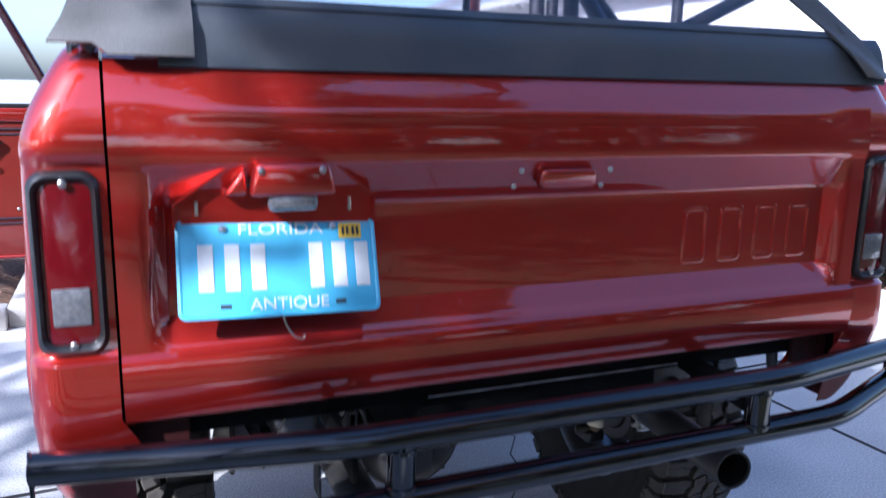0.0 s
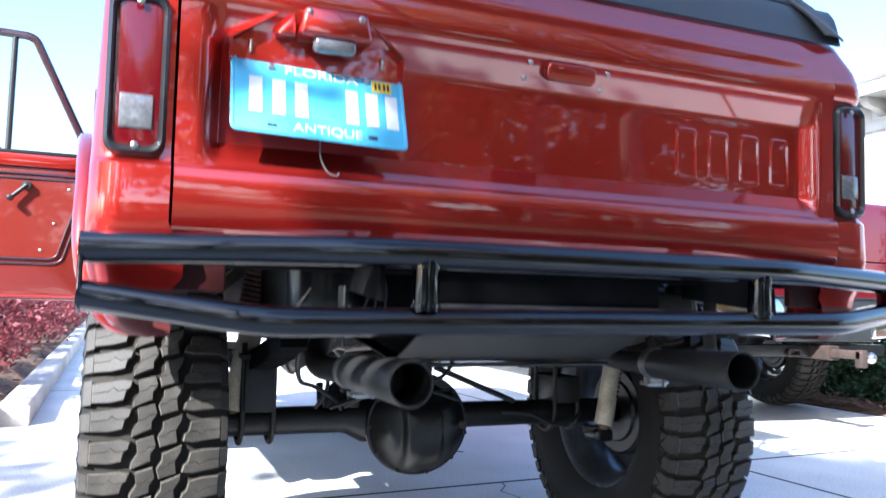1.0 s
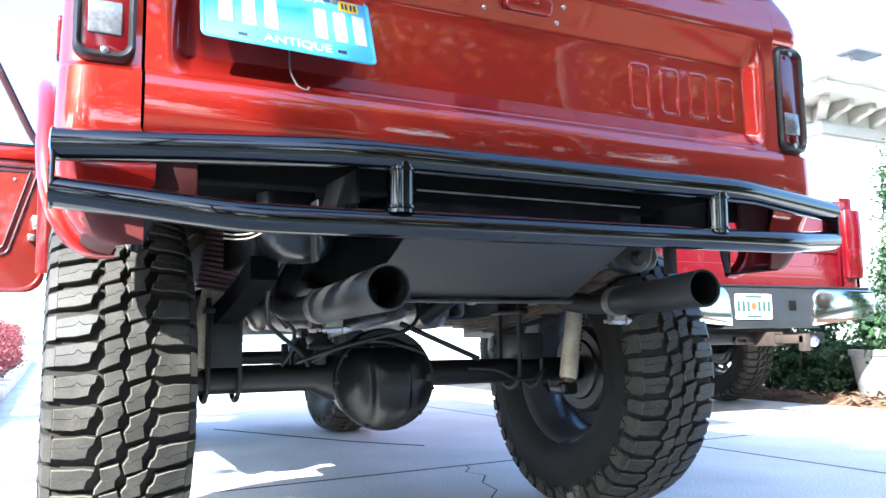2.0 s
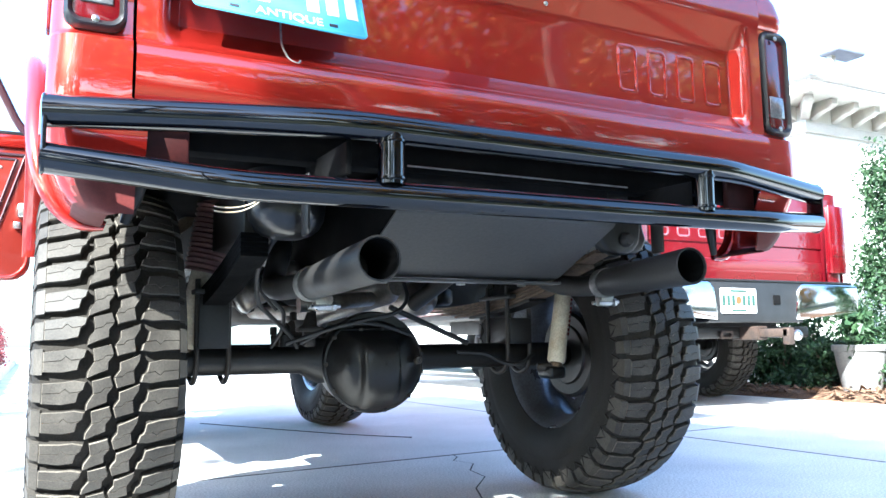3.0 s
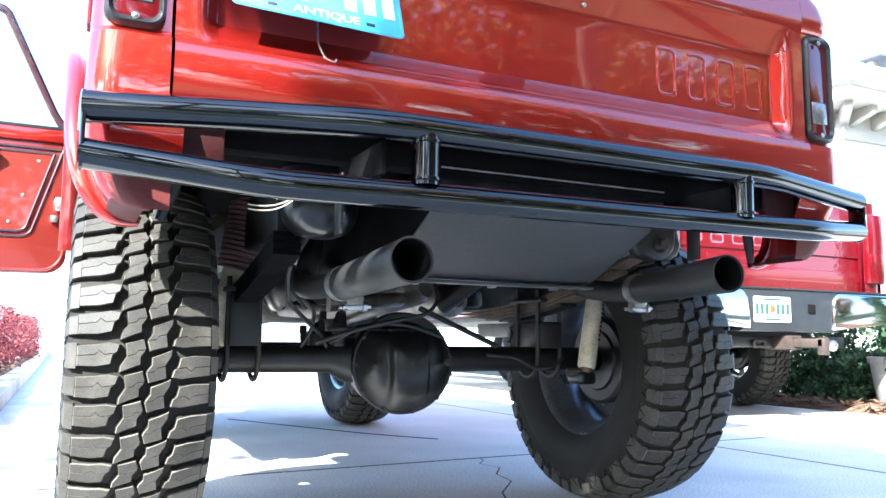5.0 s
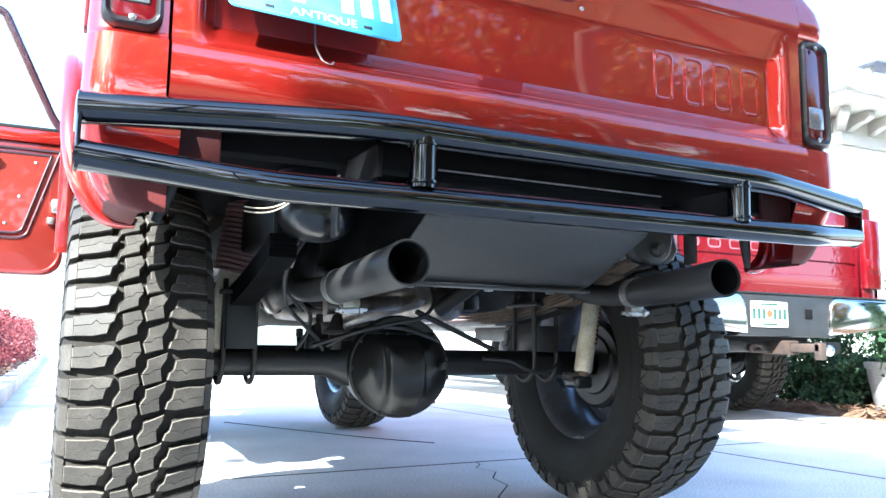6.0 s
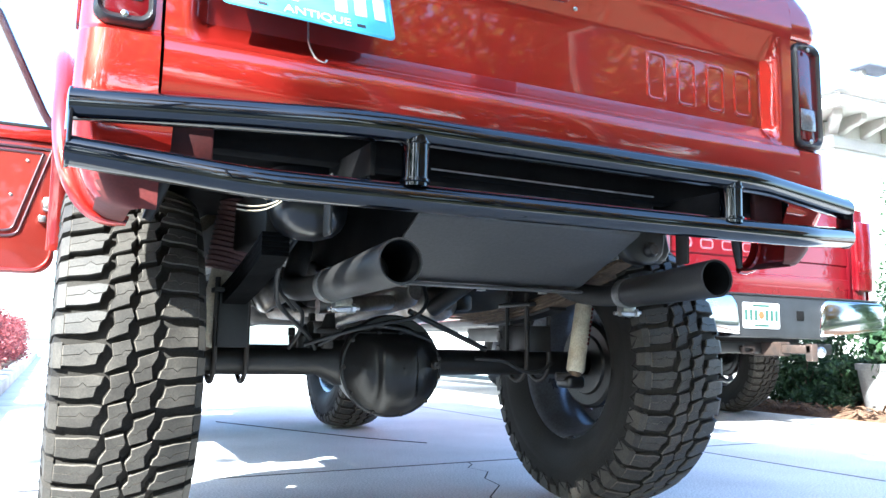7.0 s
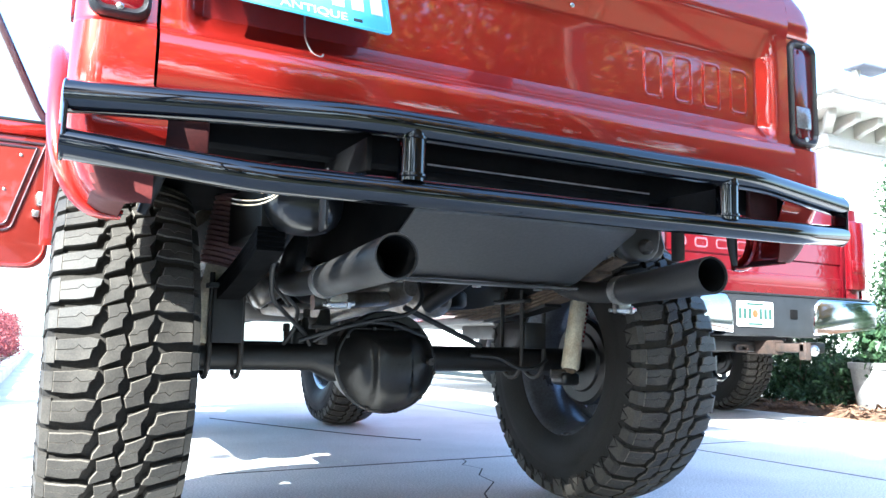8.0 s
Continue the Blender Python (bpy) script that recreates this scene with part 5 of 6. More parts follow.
for sgn in (-1, 1):
    angles = [radians(0.4 + 179.2 * i / 30) for i in range(31)]

    def panel(u, v):
        a = angles[int(u)]
        c, s = math.cos(a), math.sin(a)
        ks = [k for k in ((1.95 - 1.2) / c if c > 1e-6 else 9, (0.10 - 1.2) / c if c < -1e-6 else 9, (1.42 - 0.68) / s if s > 1e-6 else 9)]
        k = min(ks)
        iy, iz = 1.2 + 0.47 * c, 0.68 + 0.24 * s
        y, z = iy + (1.2 + c * k - iy) * v, iz + (0.68 + s * k - iz) * v
        return Vector((pickup_side(y, z), y, z))
    part("bed_side", flip(sheet(list(range(31)), [0, 0.2, 0.5, 0.8, 1.0], panel, -0.004), sgn), PAINT_TWO, pickup, "dark red bed side")
    part("rear_corner", flip(sheet([0.79, 0.84, 0.88, 0.92, 0.95, 0.965], [0.80, 0.9, 1.1, 1.3, 1.41], lambda x, z: (x, 0.095 + 6.0 * max(0, x - 0.90) ** 2 * 3, z), -0.004), sgn), PAINT_TWO, pickup)
    l2 = part("tail_lamp", flip(prism([(0.80, 0.86), (0.955, 0.86), (0.965, 1.10), (0.96, 1.33), (0.80, 1.33)], 0.05, "y", 0.062, 0.012), sgn), LENS_RED, pickup, "large red tail lamp", smooth=50)
    part("reversing_lens", flip(box(0.815, 0.93, 0.056, 0.064, 0.98, 1.06, 0.004), sgn), LENS_RED, l2)
    chrome = [(0.335, 0.545), (0.93, 0.60), (0.955, 0.64), (0.955, 0.765), (0.93, 0.785), (0.40, 0.785), (0.36, 0.74)]
    part("chrome_wing", flip(prism(chrome, 0.14, "y", -0.012, 0.022), sgn), CHROME, pickup, "polished chrome bumper wing", smooth=50)
    part("exhaust_hanger", flip(box(0.40, 0.46, 0.25, 3.2, 0.50, 0.62, 0.01), sgn), BLACK_MATT, pickup, "black frame rail")
part("bumper_centre", prism([(-0.42, 0.535), (0.42, 0.535), (0.345, 0.60), (0.41, 0.79), (-0.41, 0.79), (-0.345, 0.60)], 0.13, "y", 0.004, 0.010), BUMPER_GREY, pickup, "grey bumper centre with plate recess", smooth=40)
part("bumper_top", box(-0.90, 0.90, -0.004, 0.14, 0.785, 0.797, 0.003), SEAL, pickup, "black step pad")
p2 = part("number_plate", moved(prism(round_rect(0.305, 0.152, 0.012), 0.002, "y", -0.004, 0.0005), Matrix.Translation((-0.17, 0.0, 0.665))), PLATE_WHITE, pickup, "white number plate with dark characters")
for cx in (-0.125, -0.085, -0.045, 0.045, 0.085, 0.125):
    part("character_bar", moved(box(cx - 0.013, cx + 0.013, -0.0055, -0.004, -0.03, 0.034), Matrix.Translation((-0.17, 0, 0.665))), GREEN_INK, p2)
part("fruit_mark", moved(lathe([(-0.0055, 0.001), (-0.0055, 0.024), (-0.004, 0.025)], 16, axis="y"), Matrix.Translation((-0.17, 0, 0.668))), ORANGE_INK, p2, "orange round mark")
part("lower_bar", moved(box(-0.06, 0.06, -0.0055, -0.004, -0.066, -0.052), Matrix.Translation((-0.17, 0, 0.665))), GREEN_INK, p2)
part("upper_bar", moved(box(-0.07, 0.07, -0.0055, -0.004, 0.052, 0.066), Matrix.Translation((-0.17, 0, 0.665))), GREEN_INK, p2)
part("plug_socket", box(0.14, 0.20, -0.004, 0.01, 0.645, 0.705, 0.006), SOOT_SHADE, pickup, "black trailer socket")
hitch = part("hitch_beam", box(-0.60, 0.60, 0.12, 0.20, 0.44, 0.51, 0.01), BLACK_MATT, pickup, "black tow hitch beam")
part("receiver", ring_prism(round_rect(0.085, 0.085, 0.01), round_rect(0.055, 0.055, 0.006), 0.20, -0.02, 0.001), HITCH_RUST, hitch, at=Matrix.Translation((0, 0, 0.47)))
part("safety_loop", moved(ring_prism(round_rect(0.11, 0.05, 0.02), round_rect(0.07, 0.022, 0.01), 0.015, 0.0, 0.002), Matrix.Translation((-0.17, 0.10, 0.462))), HITCH_RUST, hitch)
part("ball_mount", box(-0.025, 0.025, -0.22, 0.12, 0.445, 0.495, 0.006), HITCH_RUST, hitch, "dusty ball mount")
part("ball_mount_drop", box(-0.025, 0.025, -0.23, -0.18, 0.40, 0.50, 0.008), HITCH_RUST, hitch, "dusty drop plate")
part("tow_ball", moved(lathe([(-0.05, 0.015), (-0.02, 0.018), (-0.01, 0.03), (0.01, 0.033), (0.03, 0.02), (0.035, 0.002)], 20, axis="z"), Matrix.Translation((0.07, -0.205, 0.455)) @ pose(0, 0, 0, 0, 90, 0)), ZINC, hitch, smooth=60)
part("underbody", box(-0.75, 0.75, 0.25, 5.0, 0.62, 0.72, 0.02), BLACK_MATT, pickup, "black underside")
part("rear_axle", sweep([(-0.75, 1.2, 0.39), (-0.1, 1.2, 0.39), (0, 1.2, 0.39), (0.1, 1.2, 0.39), (0.75, 1.2, 0.39)], [0.04, 0.05, 0.13, 0.05, 0.04], 18), BLACK_MATT, pickup, smooth=50)
part("bed_floor", box(-0.80, 0.80, 0.14, 1.95, 0.88, 0.92), BLACK_MATT, pickup)
cab = [(1.98, 0.70), (5.35, 0.62), (5.42, 1.10), (5.2, 1.24), (3.95, 1.30), (3.25, 1.84), (2.25, 1.86), (2.0, 1.42)]
part("cab", prism(cab, 1.90, "x", -0.95, 0.05), PAINT_TWO, pickup, "dark red cab and bonnet", smooth=40)
part("rear_window", box(-0.70, 0.70, 2.0, 2.03, 1.46, 1.78, 0.01), SEAL, pickup, "dark rear window", at=pose(0, 0.10, 0, 0, 0, 0))
for sgn in (-1, 1):
    part("side_window", flip(prism([(2.35, 1.42), (2.45, 1.76), (3.2, 1.76), (3.75, 1.38)], 0.012, "x", 0.946, 0.003), sgn), SEAL, pickup, "dark side window")
    for wy in (1.2, 4.55):
        wheel(pickup, sgn * 0.80, wy, 0.386, 7.0, 0.0, sgn, None, "dark wheel with all-terrain tyre", 0.99, 0.9)

# ---- the white house ----
house = thing("house", "white stuccoed house with bracketed eaves", "house", at=(5.5, 3.5, 0))
part("wall", box(0.0, 9.0, 0.0, 0.25, 0.0, 2.62, 0.01), STUCCO, house, "white stucco front wall")
part("wall", box(0.0, 0.25, 0.252, 14.0, 0.0, 2.62, 0.01), STUCCO, house, "white stucco side wall")
part("frieze", box(-0.03, 9.0, -0.03, 0.0, 2.36, 2.46, 0.006), TRIM, house, "cream moulding below the eaves")
part("frieze", box(-0.03, -0.002, 0.0, 14.0, 2.36, 2.46, 0.006), TRIM, house)
eave = part("soffit", box(-0.30, 9.0, -0.30, 14.0, 2.63, 2.66, 0.004), TRIM, house, "cream soffit of the eaves")
part("fascia", box(-0.34, 9.0, -0.34, -0.30, 2.62, 2.74, 0.012), TRIM, eave, "cream fascia board")
part("fascia", box(-0.34, -0.30, -0.298, 14.0, 2.62, 2.74, 0.012), TRIM, eave)
bracket_me = finish(prism([(-0.25, 2.63), (-0.25, 2.575), (-0.20, 2.545), (-0.12, 2.53), (-0.05, 2.50), (-0.002, 2.48), (-0.002, 2.63)], 0.08, "x", -0.04, 0.008), 30)
bracket_me.materials.append(TRIM)
for i in range(22):
    part("eave_bracket", bracket_me, TRIM, eave, "cream scrolled eaves bracket" if i == 0 else "", at=Matrix.Translation((0.10 + 0.31 * i, 0, 0)))
for i in range(40):
    part("eave_bracket", bracket_me, TRIM, eave, at=Matrix.Translation((0, 0.12 + 0.31 * i, 0)) @ pose(0, 0, 0, 0, 0, -90))
part("eave_bracket", bracket_me, TRIM, eave, at=pose(0, 0, 0, 0, 0, -45) @ Matrix.Diagonal((1, 1.3, 1, 1)))
roof_bm = bmesh.new()
q = [roof_bm.verts.new(v) for v in ((-0.38, -0.38, 2.75), (9.0, -0.38, 2.75), (9.0, 4.0, 4.4), (4.0, 4.0, 4.4), (4.0, 14.0, 4.4), (-0.38, 14.0, 2.75))]
roof_bm.faces.new((q[0], q[1], q[2], q[3]))
roof_bm.faces.new((q[0], q[3], q[4], q[5]))
bmesh.ops.solidify(roof_bm, geom=roof_bm.faces[:], thickness=0.04)
roof2 = part("roof", roof_bm, ROOF_MAT, house, "pale tiled hip roof", smooth=0)
vent = part("roof_vent", box(0.37, 0.43, -0.06, 0.0, 2.84, 3.16, 0.004), TRIM, roof2, "pale vent pipe with a dark hood")
part("vent_hood", box(0.30, 0.72, -0.18, 0.04, 3.15, 3.21, 0.025, 3), HOOD_GREY, roof2, "small blue-grey vent hood")

# ---- planting ----
rng = random.Random(4)


def bed(name, x0, x1, y0, y1, label, top):
    us = [x0 + (x1 - x0) * i / 24 for i in range(25)]
    vs = [y0 + (y1 - y0) * i / 36 for i in range(37)]

    def fn(x, y):
        e = min(1.0, min(x - x0, x1 - x, y - y0, y1 - y) / 0.12)
        return Vector((x + 0.03 * noise.noise(Vector((x * 3, y * 3, 0))) * (1 if e < 1 else 0), y, top * e + (0.02 * noise.noise(Vector((x * 6, y * 6, 3))) if e > 0.3 else 0) + 0.004))
    ob = part(name, sheet(us, vs, fn, 0.03), MULCH, None)
    tagged(ob, label, "planting bed", kind="structure")
    r = np.random.default_rng(3)
    n = 2600
    pos = np.stack([r.uniform(x0 - 0.05, x1, n), r.uniform(y0, y1, n), np.full(n, top + 0.012) * r.uniform(0.6, 1.4, n)], 1)
    a = r.uniform(0, math.tau, n)
    d = np.stack([np.cos(a), np.sin(a), r.normal(0, 0.35, n)], 1)
    s = np.stack([-np.sin(a), np.cos(a), r.normal(0, 0.3, n)], 1)
    ln, w = r.uniform(0.015, 0.05, n)[:, None], r.uniform(0.006, 0.014, n)[:, None]
    up = np.array([0, 0, 0.007])
    v = np.stack([pos - d * ln - s * w, pos + d * ln - s * w, pos + d * ln + s * w, pos - d * ln + s * w, pos + up], 1).reshape(-1, 3)
    f = []
    for k in range(n):
        b = 5 * k
        f += [(b, b + 1, b + 4), (b + 1, b + 2, b + 4), (b + 2, b + 3, b + 4), (b + 3, b, b + 4)]
    me = bpy.data.meshes.new("bark_chips")
    me.from_pydata(v.tolist(), [], f)
    me.materials.append(MULCH)
    tagged(new("bark_chips", me), "loose brown bark chips over the bed", "mulch", kind="stuff")


bed("planting_bed", 4.17, 5.60, -1.0, 3.58, "brown mulch bed along the house wall", 0.05)
bed("planting_bed", -4.6, -1.36, 3.55, 22.0, "brown mulch bed behind the kerb", 0.10)


def clumps(n, cx, cy, z0, z1, rx, ry, taper, seed):
    r = random.Random(seed)
    out = []
    while len(out) < n:
        z = r.random()
        a, k = r.uniform(0, math.tau), r.uniform(0.45, 1.0)
        w = (1 - taper * z) * (0.75 + 0.25 * math.sin(z * 9 + a * 2)) * k
        out.append((cx + rx * w * math.cos(a), cy + ry * w * math.sin(a), z0 + (z1 - z0) * z))
    return out


GROUPS = {"red_leaved_shrub": "red-leaved shrubs behind the kerb", "columnar_shrub": "columnar shrubs by the house", "low_shrub": "low shrubs in the mulch", "hedge_shrub": "hedge along the plot",
          "shading_tree": "young trees on the lawn", "tall_tree": "tall trees on the lawn", "shade_tree": "shade trees round the drive"}


def shrub(name, label, cx, cy, z0, z1, rx, ry, count, size, mat, seed, stems=6, n=60, taper=0.5):
    t = thing(name, label, "shrub", group=GROUPS.get(name, ""), at=(cx, cy, z0))
    cs = clumps(n, 0, 0, (z1 - z0) * 0.12, z1 - z0, rx, ry, taper, seed)
    r = random.Random(seed)
    for i in range(stems):
        e = cs[i * len(cs) // stems]
        part("stem", sweep([(r.uniform(-0.05, 0.05), r.uniform(-0.05, 0.05), 0), (e[0] * 0.4, e[1] * 0.4, e[2] * 0.5), e], [0.012, 0.009, 0.004], 6), BARK, t)
    leaves("foliage", cs, count, (rx * 0.16, ry * 0.16, (z1 - z0) * 0.06), size, mat, t, "", seed)
    return t


shrub("columnar_shrub", "tall dark green columnar shrub beside the house", 5.18, 2.56, 0.05, 1.80, 0.34, 0.34, 15000, 0.040, LEAF_SHRUB, 5, n=90)
shrub("columnar_shrub", "tall dark green columnar shrub beside the house", 5.05, 1.60, 0.05, 1.95, 0.36, 0.36, 11000, 0.042, LEAF_SHRUB, 6, n=80)
for i, (sx, sy, h, rr) in enumerate(((4.55, 3.15, 0.42, 0.34), (4.95, 3.25, 0.55, 0.36), (4.62, 2.75, 0.34, 0.30), (5.2, 3.0, 0.62, 0.3), (4.4, 3.4, 0.36, 0.26), (4.75, 2.2, 0.40, 0.3))):
    shrub("low_shrub", "low leafy green shrub in the mulch", sx, sy, 0.05, h + 0.05, rr, rr, 2600, 0.045, LEAF_SHRUB, 20 + i, n=34)
for i in range(13):
    sy = 4.3 + 1.35 * i
    shrub("red_leaved_shrub", "rounded shrub with dark red leaves behind the kerb", -1.86 + 0.06 * math.sin(i * 2.1), sy, 0.10, 0.80 + 0.12 * math.sin(i * 1.7), 0.50, 0.72, 2600, 0.055, LEAF_RED, 40 + i, n=60, taper=0.35)

pot = thing("plant_pot", "pale clay plant pot standing on the mulch", "plant pot", at=(4.52, 2.44, 0.045))
part("pot", lathe([(0.0, 0.01), (0.0, 0.125), (0.01, 0.13), (0.27, 0.168), (0.30, 0.172), (0.303, 0.185), (0.345, 0.188), (0.348, 0.172), (0.30, 0.160), (0.29, 0.01)], 36, axis="z"), POT_MAT, pot, smooth=40)
part("soil", lathe([(0.295, 0.158), (0.302, 0.08), (0.304, 0.002)], 24, axis="z"), MULCH, pot, "dark potting soil")
leaves("foliage", clumps(20, 0, 0, 0.33, 0.60, 0.16, 0.16, 0.4, 9), 500, (0.03, 0.03, 0.03), 0.07, LEAF_SHRUB, pot, "green leaves", 9)


def tree(name, label, x, y, trunk_h, crown, r, count, mat, seed, size=0.13, tall=0.72, gap=-0.12):
    """Tapered trunk, forking limbs and a crown of leaf clumps with gaps."""
    t = thing(name, label, "tree", group=GROUPS.get(name, ""), at=(x, y, -0.06))
    thick = min(1.0, 0.12 + r / 2.4)
    rr = random.Random(seed)
    cx, cy, cz = crown[0] - x, crown[1] - y, crown[2]
    part("trunk", sweep([(0, 0, 0), (0.05, 0.03, trunk_h * 0.1), (cx * 0.25, cy * 0.25, trunk_h * 0.6), (cx * 0.6, cy * 0.6, trunk_h)], [k * thick for k in (0.26, 0.19, 0.15, 0.11)], 14), BARK, t, "rough tapered trunk", smooth=60)
    cs = []
    while len(cs) < 90:
        v = Vector((rr.uniform(-1, 1), rr.uniform(-1, 1), rr.uniform(-1, 1)))
        if 0.25 < v.length < 1 and noise.noise(v * 2.3 + Vector((seed, 0, 0))) > gap:
            cs.append((cx + v.x * r, cy + v.y * r, cz + v.z * r * tall))
    for i in range(9):
        e = Vector(cs[i * 10])
        s = Vector((cx * 0.6, cy * 0.6, trunk_h * 0.96))
        part("limb", sweep([s, s.lerp(e, 0.5) + Vector((0, 0, min(0.25, 0.2 * r))), e], [0.075 * thick, 0.045 * thick, 0.015 * thick], 8), BARK, t)
    leaves("crown", cs, count, (r * 0.13, r * 0.13, r * 0.10), size, mat, t, "uneven leafy crown", seed)
    return t


# unseen trees added as sun blockers, placed by where their shade falls
tree("shading_tree", "unseen tree added to shade the tailgate, small dense yellow-green crown", -3.8, -4.2, 3.4, (-3.42, -3.67, 4.22), 1.02, 15000, LEAF_AUTUMN, 3, 0.12, 1.1, -0.8)
for i, (tx, ty) in enumerate(((-4.9, -4.35), (-3.95, -4.2), (-2.9, -4.15), (-1.95, -4.05))):
    tree("shading_tree", "slim unseen tree added to shade the drive, small round crown", tx - 1.2, ty - 0.2, 3.25, (tx - 1.1, ty, 3.88), 0.62, 5200, LEAF_AUTUMN, 30 + i, 0.11, 0.85)
tree("shading_tree", "slim unseen tree added to shade the rear, small dense crown", -5.1, -4.5, 3.8, (-5.16, -4.2, 4.62), 0.38, 3600, LEAF_AUTUMN, 15, 0.10, 0.95)
tree("tall_tree", "tall tree with small gappy leaf clumps", 1.6, -5.2, 6.2, (0.5, -3.9, 7.2), 1.05, 4200, LEAF_AUTUMN, 12, 0.15)
tree("tall_tree", "tall tree with small gappy leaf clumps", -2.6, -6.6, 7.0, (-2.1, -5.3, 8.2), 0.95, 3500, LEAF_AUTUMN, 13, 0.15)
tree("tall_tree", "tall tree with small gappy leaf clumps", 3.4, -4.4, 6.0, (2.15, -3.2, 7.05), 1.05, 4000, LEAF_AUTUMN, 16, 0.15)
tree("shade_tree", "broad tree with yellow-green leaves behind the drive", 4.4, -8.0, 3.8, (4.4, -8.0, 5.6), 2.4, 9000, LEAF_AUTUMN, 4, 0.17)
for i, (tx, ty, tz, tr, tm) in enumerate(((-2.6, -11.5, 5.4, 3.2, LEAF_AUTUMN), (2.4, -12.0, 4.45, 3.4, LEAF_AUTUMN), (7.2, -11.0, 4.15, 3.2, LEAF_AUTUMN), (11.5, -8.5, 4.1, 3.0, LEAF_AUTUMN), (-9.5, -14.5, 5.6, 3.2, LEAF), (-13.5, -9.0, 5.0, 3.0, LEAF), (-15.0, -2.0, 5.0, 3.0, LEAF_AUTUMN), (-9.6, -3.6, 4.6, 2.5, LEAF))):
    tree("shade_tree", "broad leafy tree standing round the drive", tx, ty, 3.2, (tx, ty, tz), tr, 10500 if tx > 0 else 7500, tm, 60 + i, 0.24)
for i, (hx_, wide, high) in enumerate(((-12.0, 1.7, 2.7), (-9.0, 1.7, 2.7), (-6.0, 1.7, 2.7), (-3.0, 1.7, 2.7), (2.0, 1.7, 2.7), (5.05, 0.34, 2.7), (7.0, 0.40, 2.7), (10.9, 1.5, 2.7), (13.5, 1.7, 2.7),
                                        (4.1, 1.0, 1.45), (6.0, 0.9, 1.40), (8.2, 1.1, 1.42), (-0.4, 1.3, 1.45))):
    full = wide > 1.4
    shrub("hedge_shrub", "dense green hedge shrub at the edge of the drive" if high > 2 else "low green hedge shrub in a gap of the hedge", hx_, -9.6 - 0.5 * (i % 2), -0.06, high, wide, 1.0 if full else min(wide, 0.7),
          4200 if full else 1800, 0.20 if full else 0.14, LEAF, 90 + i, n=50, taper=0.25)
tree("shade_tree", "broad green tree at the far side of the plot", -11.0, 24.0, 3.2, (-11.0, 24.0, 5.0), 3.0, 5000, LEAF, 14)

lawn = part("lawn", sheet([-40, -10, 0, 10, 40], [-40, -20, -10, -5, -1.55], lambda x, y: (x, y, -0.02), 0.05), GRASS_BASE)
tagged(lawn, "dark green lawn under the trees behind the drive", "lawn", kind="structure")
grass_spots = [(rng.uniform(-9, 9), rng.uniform(-8.0, -1.75), 0.0) for _ in range(1100)]
tagged(leaves("grass", grass_spots, 22000, (0.18, 0.18, 0.004), 0.09, LEAF, None, "", 77, flat=-2.5, aspect=0.12), "short green grass blades on the lawn", "grass", kind="stuff")

# ---- kerb ----
kerb = part("kerb", bmesh.new(), KERB_MAT)
kb = bmesh.new()
merge(kb, moved(prism([(-0.15, -0.06), (0.0, -0.06), (0.0, 0.105), (-0.015, 0.12), (-0.15, 0.12)], 20.0, "y", 0.0, 0.006), Matrix.Translation((-1.20, 3.46, 0)) @ pose(0, 0, 0, 0, 0, 0.3)))
kerb.data = finish(kb, 30)
kerb.data.materials.append(KERB_MAT)
tagged(kerb, "pale concrete kerb edging the planting bed", "kerb", kind="structure")
kerb2 = part("kerb", moved(box(-4.6, -1.352, 3.40, 3.55, -0.06, 0.12, 0.012), Matrix.Identity(4)), KERB_MAT)
tagged(kerb2, "pale concrete kerb edging the planting bed", "kerb", kind="structure")

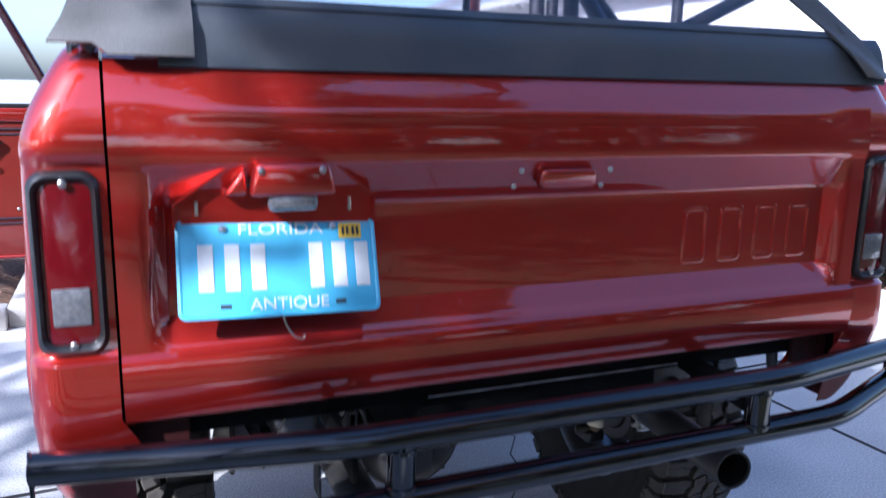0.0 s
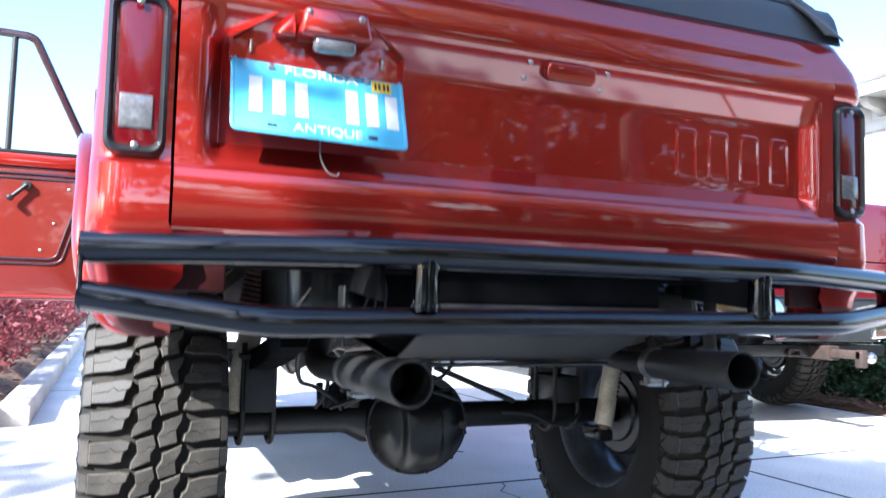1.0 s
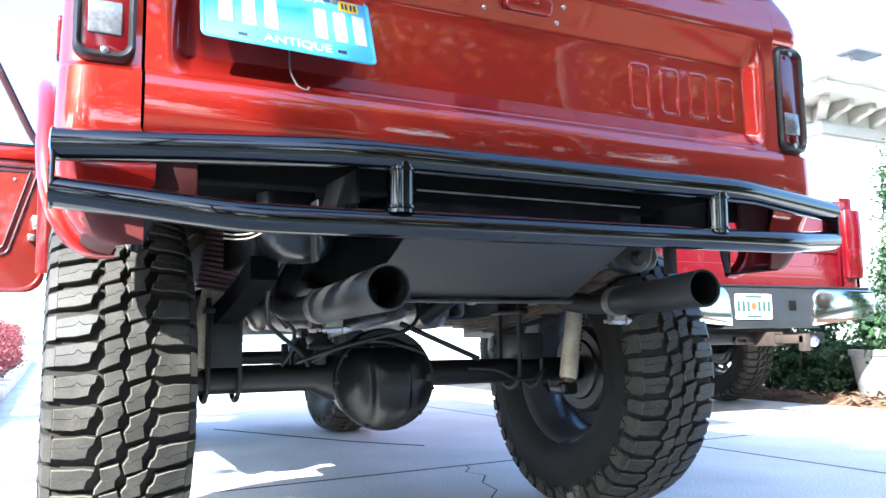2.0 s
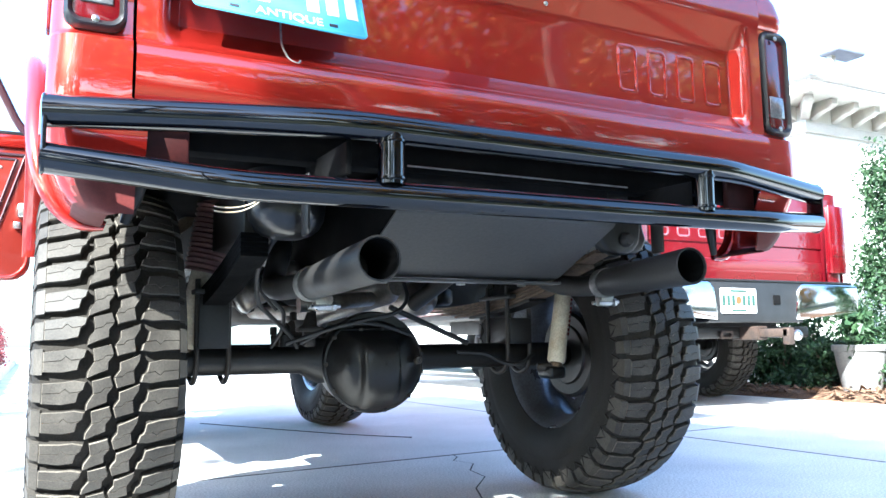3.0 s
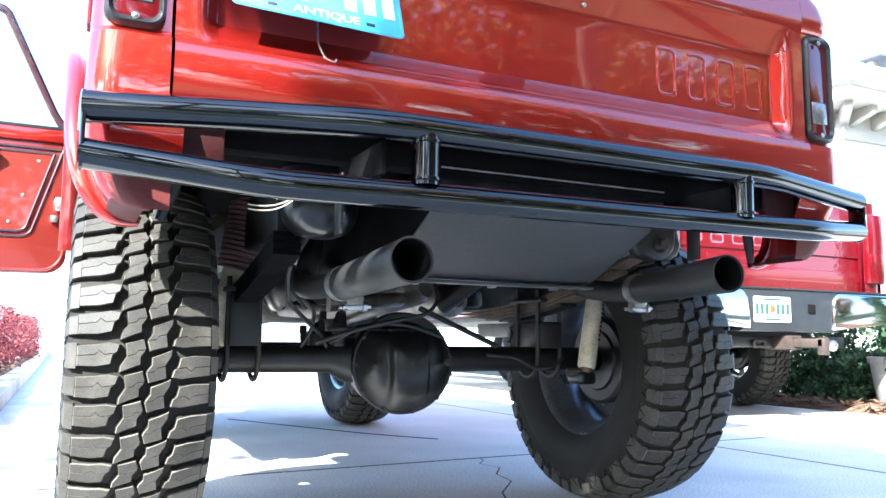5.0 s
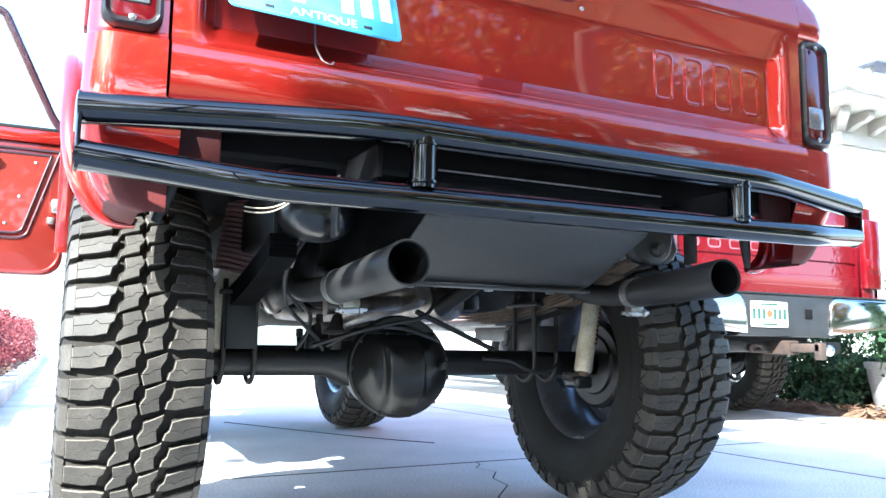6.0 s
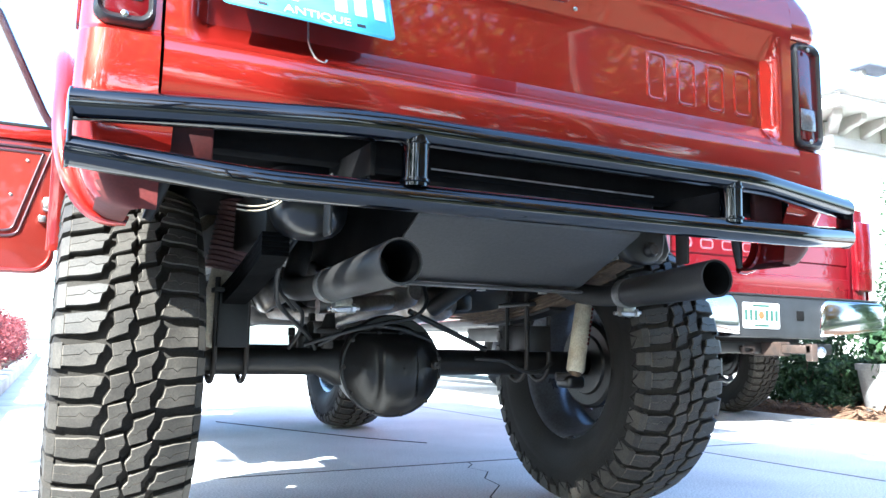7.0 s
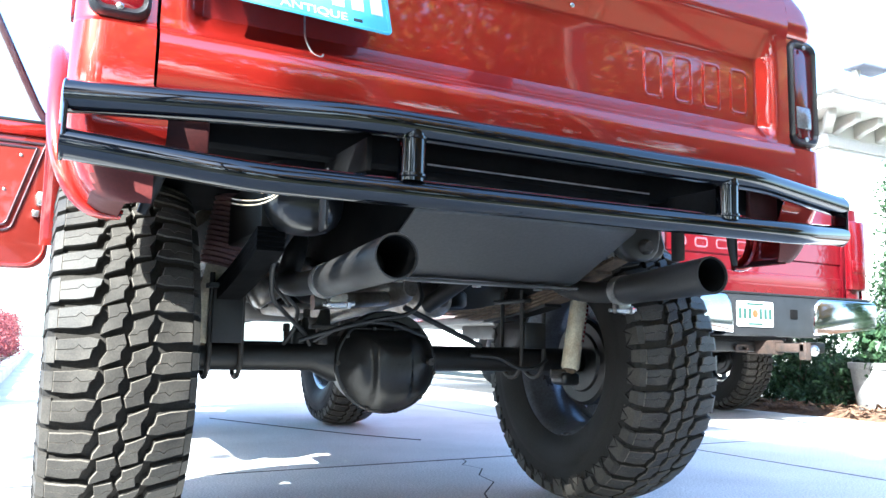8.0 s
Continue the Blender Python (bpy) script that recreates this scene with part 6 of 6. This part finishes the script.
# ---- the drive: concrete slabs with open joints, turned a little to the vehicles ----
drive = part("drive", box(-16, 4.4, -1.6, 30, -0.088, -0.0008), CRACK_DARK)
tagged(drive, "dirt in the joints below the concrete drive", "drive", kind="structure")
DRIVE_AT = Matrix.Translation((1.875, 1.665, 0)) @ pose(0, 0, 0, 0, 0, 3.3)
COLS = [(-17.4, -14.4), (-14.4, -11.4), (-11.4, -8.4), (-8.4, -4.6), (-4.6, 0.0), (0.0, 2.35)]
GAP = 0.011


def slab(outline):
    bm = prism(outline, 0.07, "z", -0.07)
    top = [f for f in bm.faces if f.calc_center_median().z > -0.001]
    bmesh.ops.bevel(bm, geom=list(top[0].edges), offset=0.002, segments=1, affect="EDGES", profile=0.5)
    return bm


for j in range(-1, 9):
    for x0, x1 in COLS:
        y0, y1 = 3.56 * j, 3.56 * j + 3.56
        a, b, c, d = x0 + GAP, x1 - GAP, y0 + GAP, y1 - GAP
        if j == -1 and x0 == -4.6:
            # this slab has cracked across, from its far joint to its near one
            crack = [(-1.185, d), (-1.20, -0.06), (-1.26, -0.13), (-1.24, -0.24), (-1.33, -0.36), (-1.36, -0.50), (-1.50, -0.66), (-1.58, -0.82), (-1.56, -1.05), (-1.68, -1.4), (-1.66, -1.9), (-1.80, -2.4), (-1.76, c)]
            part("slab", moved(slab([(a, c)] + [(x - 0.002, y) for x, y in reversed(crack)] + [(a, d)]), DRIVE_AT), CONCRETE, drive, "cracked concrete slab")
            part("slab", moved(slab([(x + 0.002, y) for x, y in crack] + [(b, c), (b, d)]), DRIVE_AT), CONCRETE, drive, "cracked concrete slab")
        else:
            part("slab", moved(slab([(a, c), (b, c), (b, d), (a, d)]), DRIVE_AT), CONCRETE, drive)

# a slanting saw cut filled with dirt, and a shallow far one
cut = [(0.036, 3.505), (0.20, 3.19), (0.326, 2.945), (0.45, 2.715), (0.558, 2.517), (0.69, 2.33), (0.791, 2.203)]
cut_bm = sheet([-0.0035, 0.0035], list(range(len(cut))), lambda w, i: (cut[int(i)][0] + w * 0.87, cut[int(i)][1] + w * 0.5, 0.0035), 0.003)
part("saw_cut", cut_bm, CRACK_DARK, drive, "thin dirt-filled cut across a slab", smooth=0)
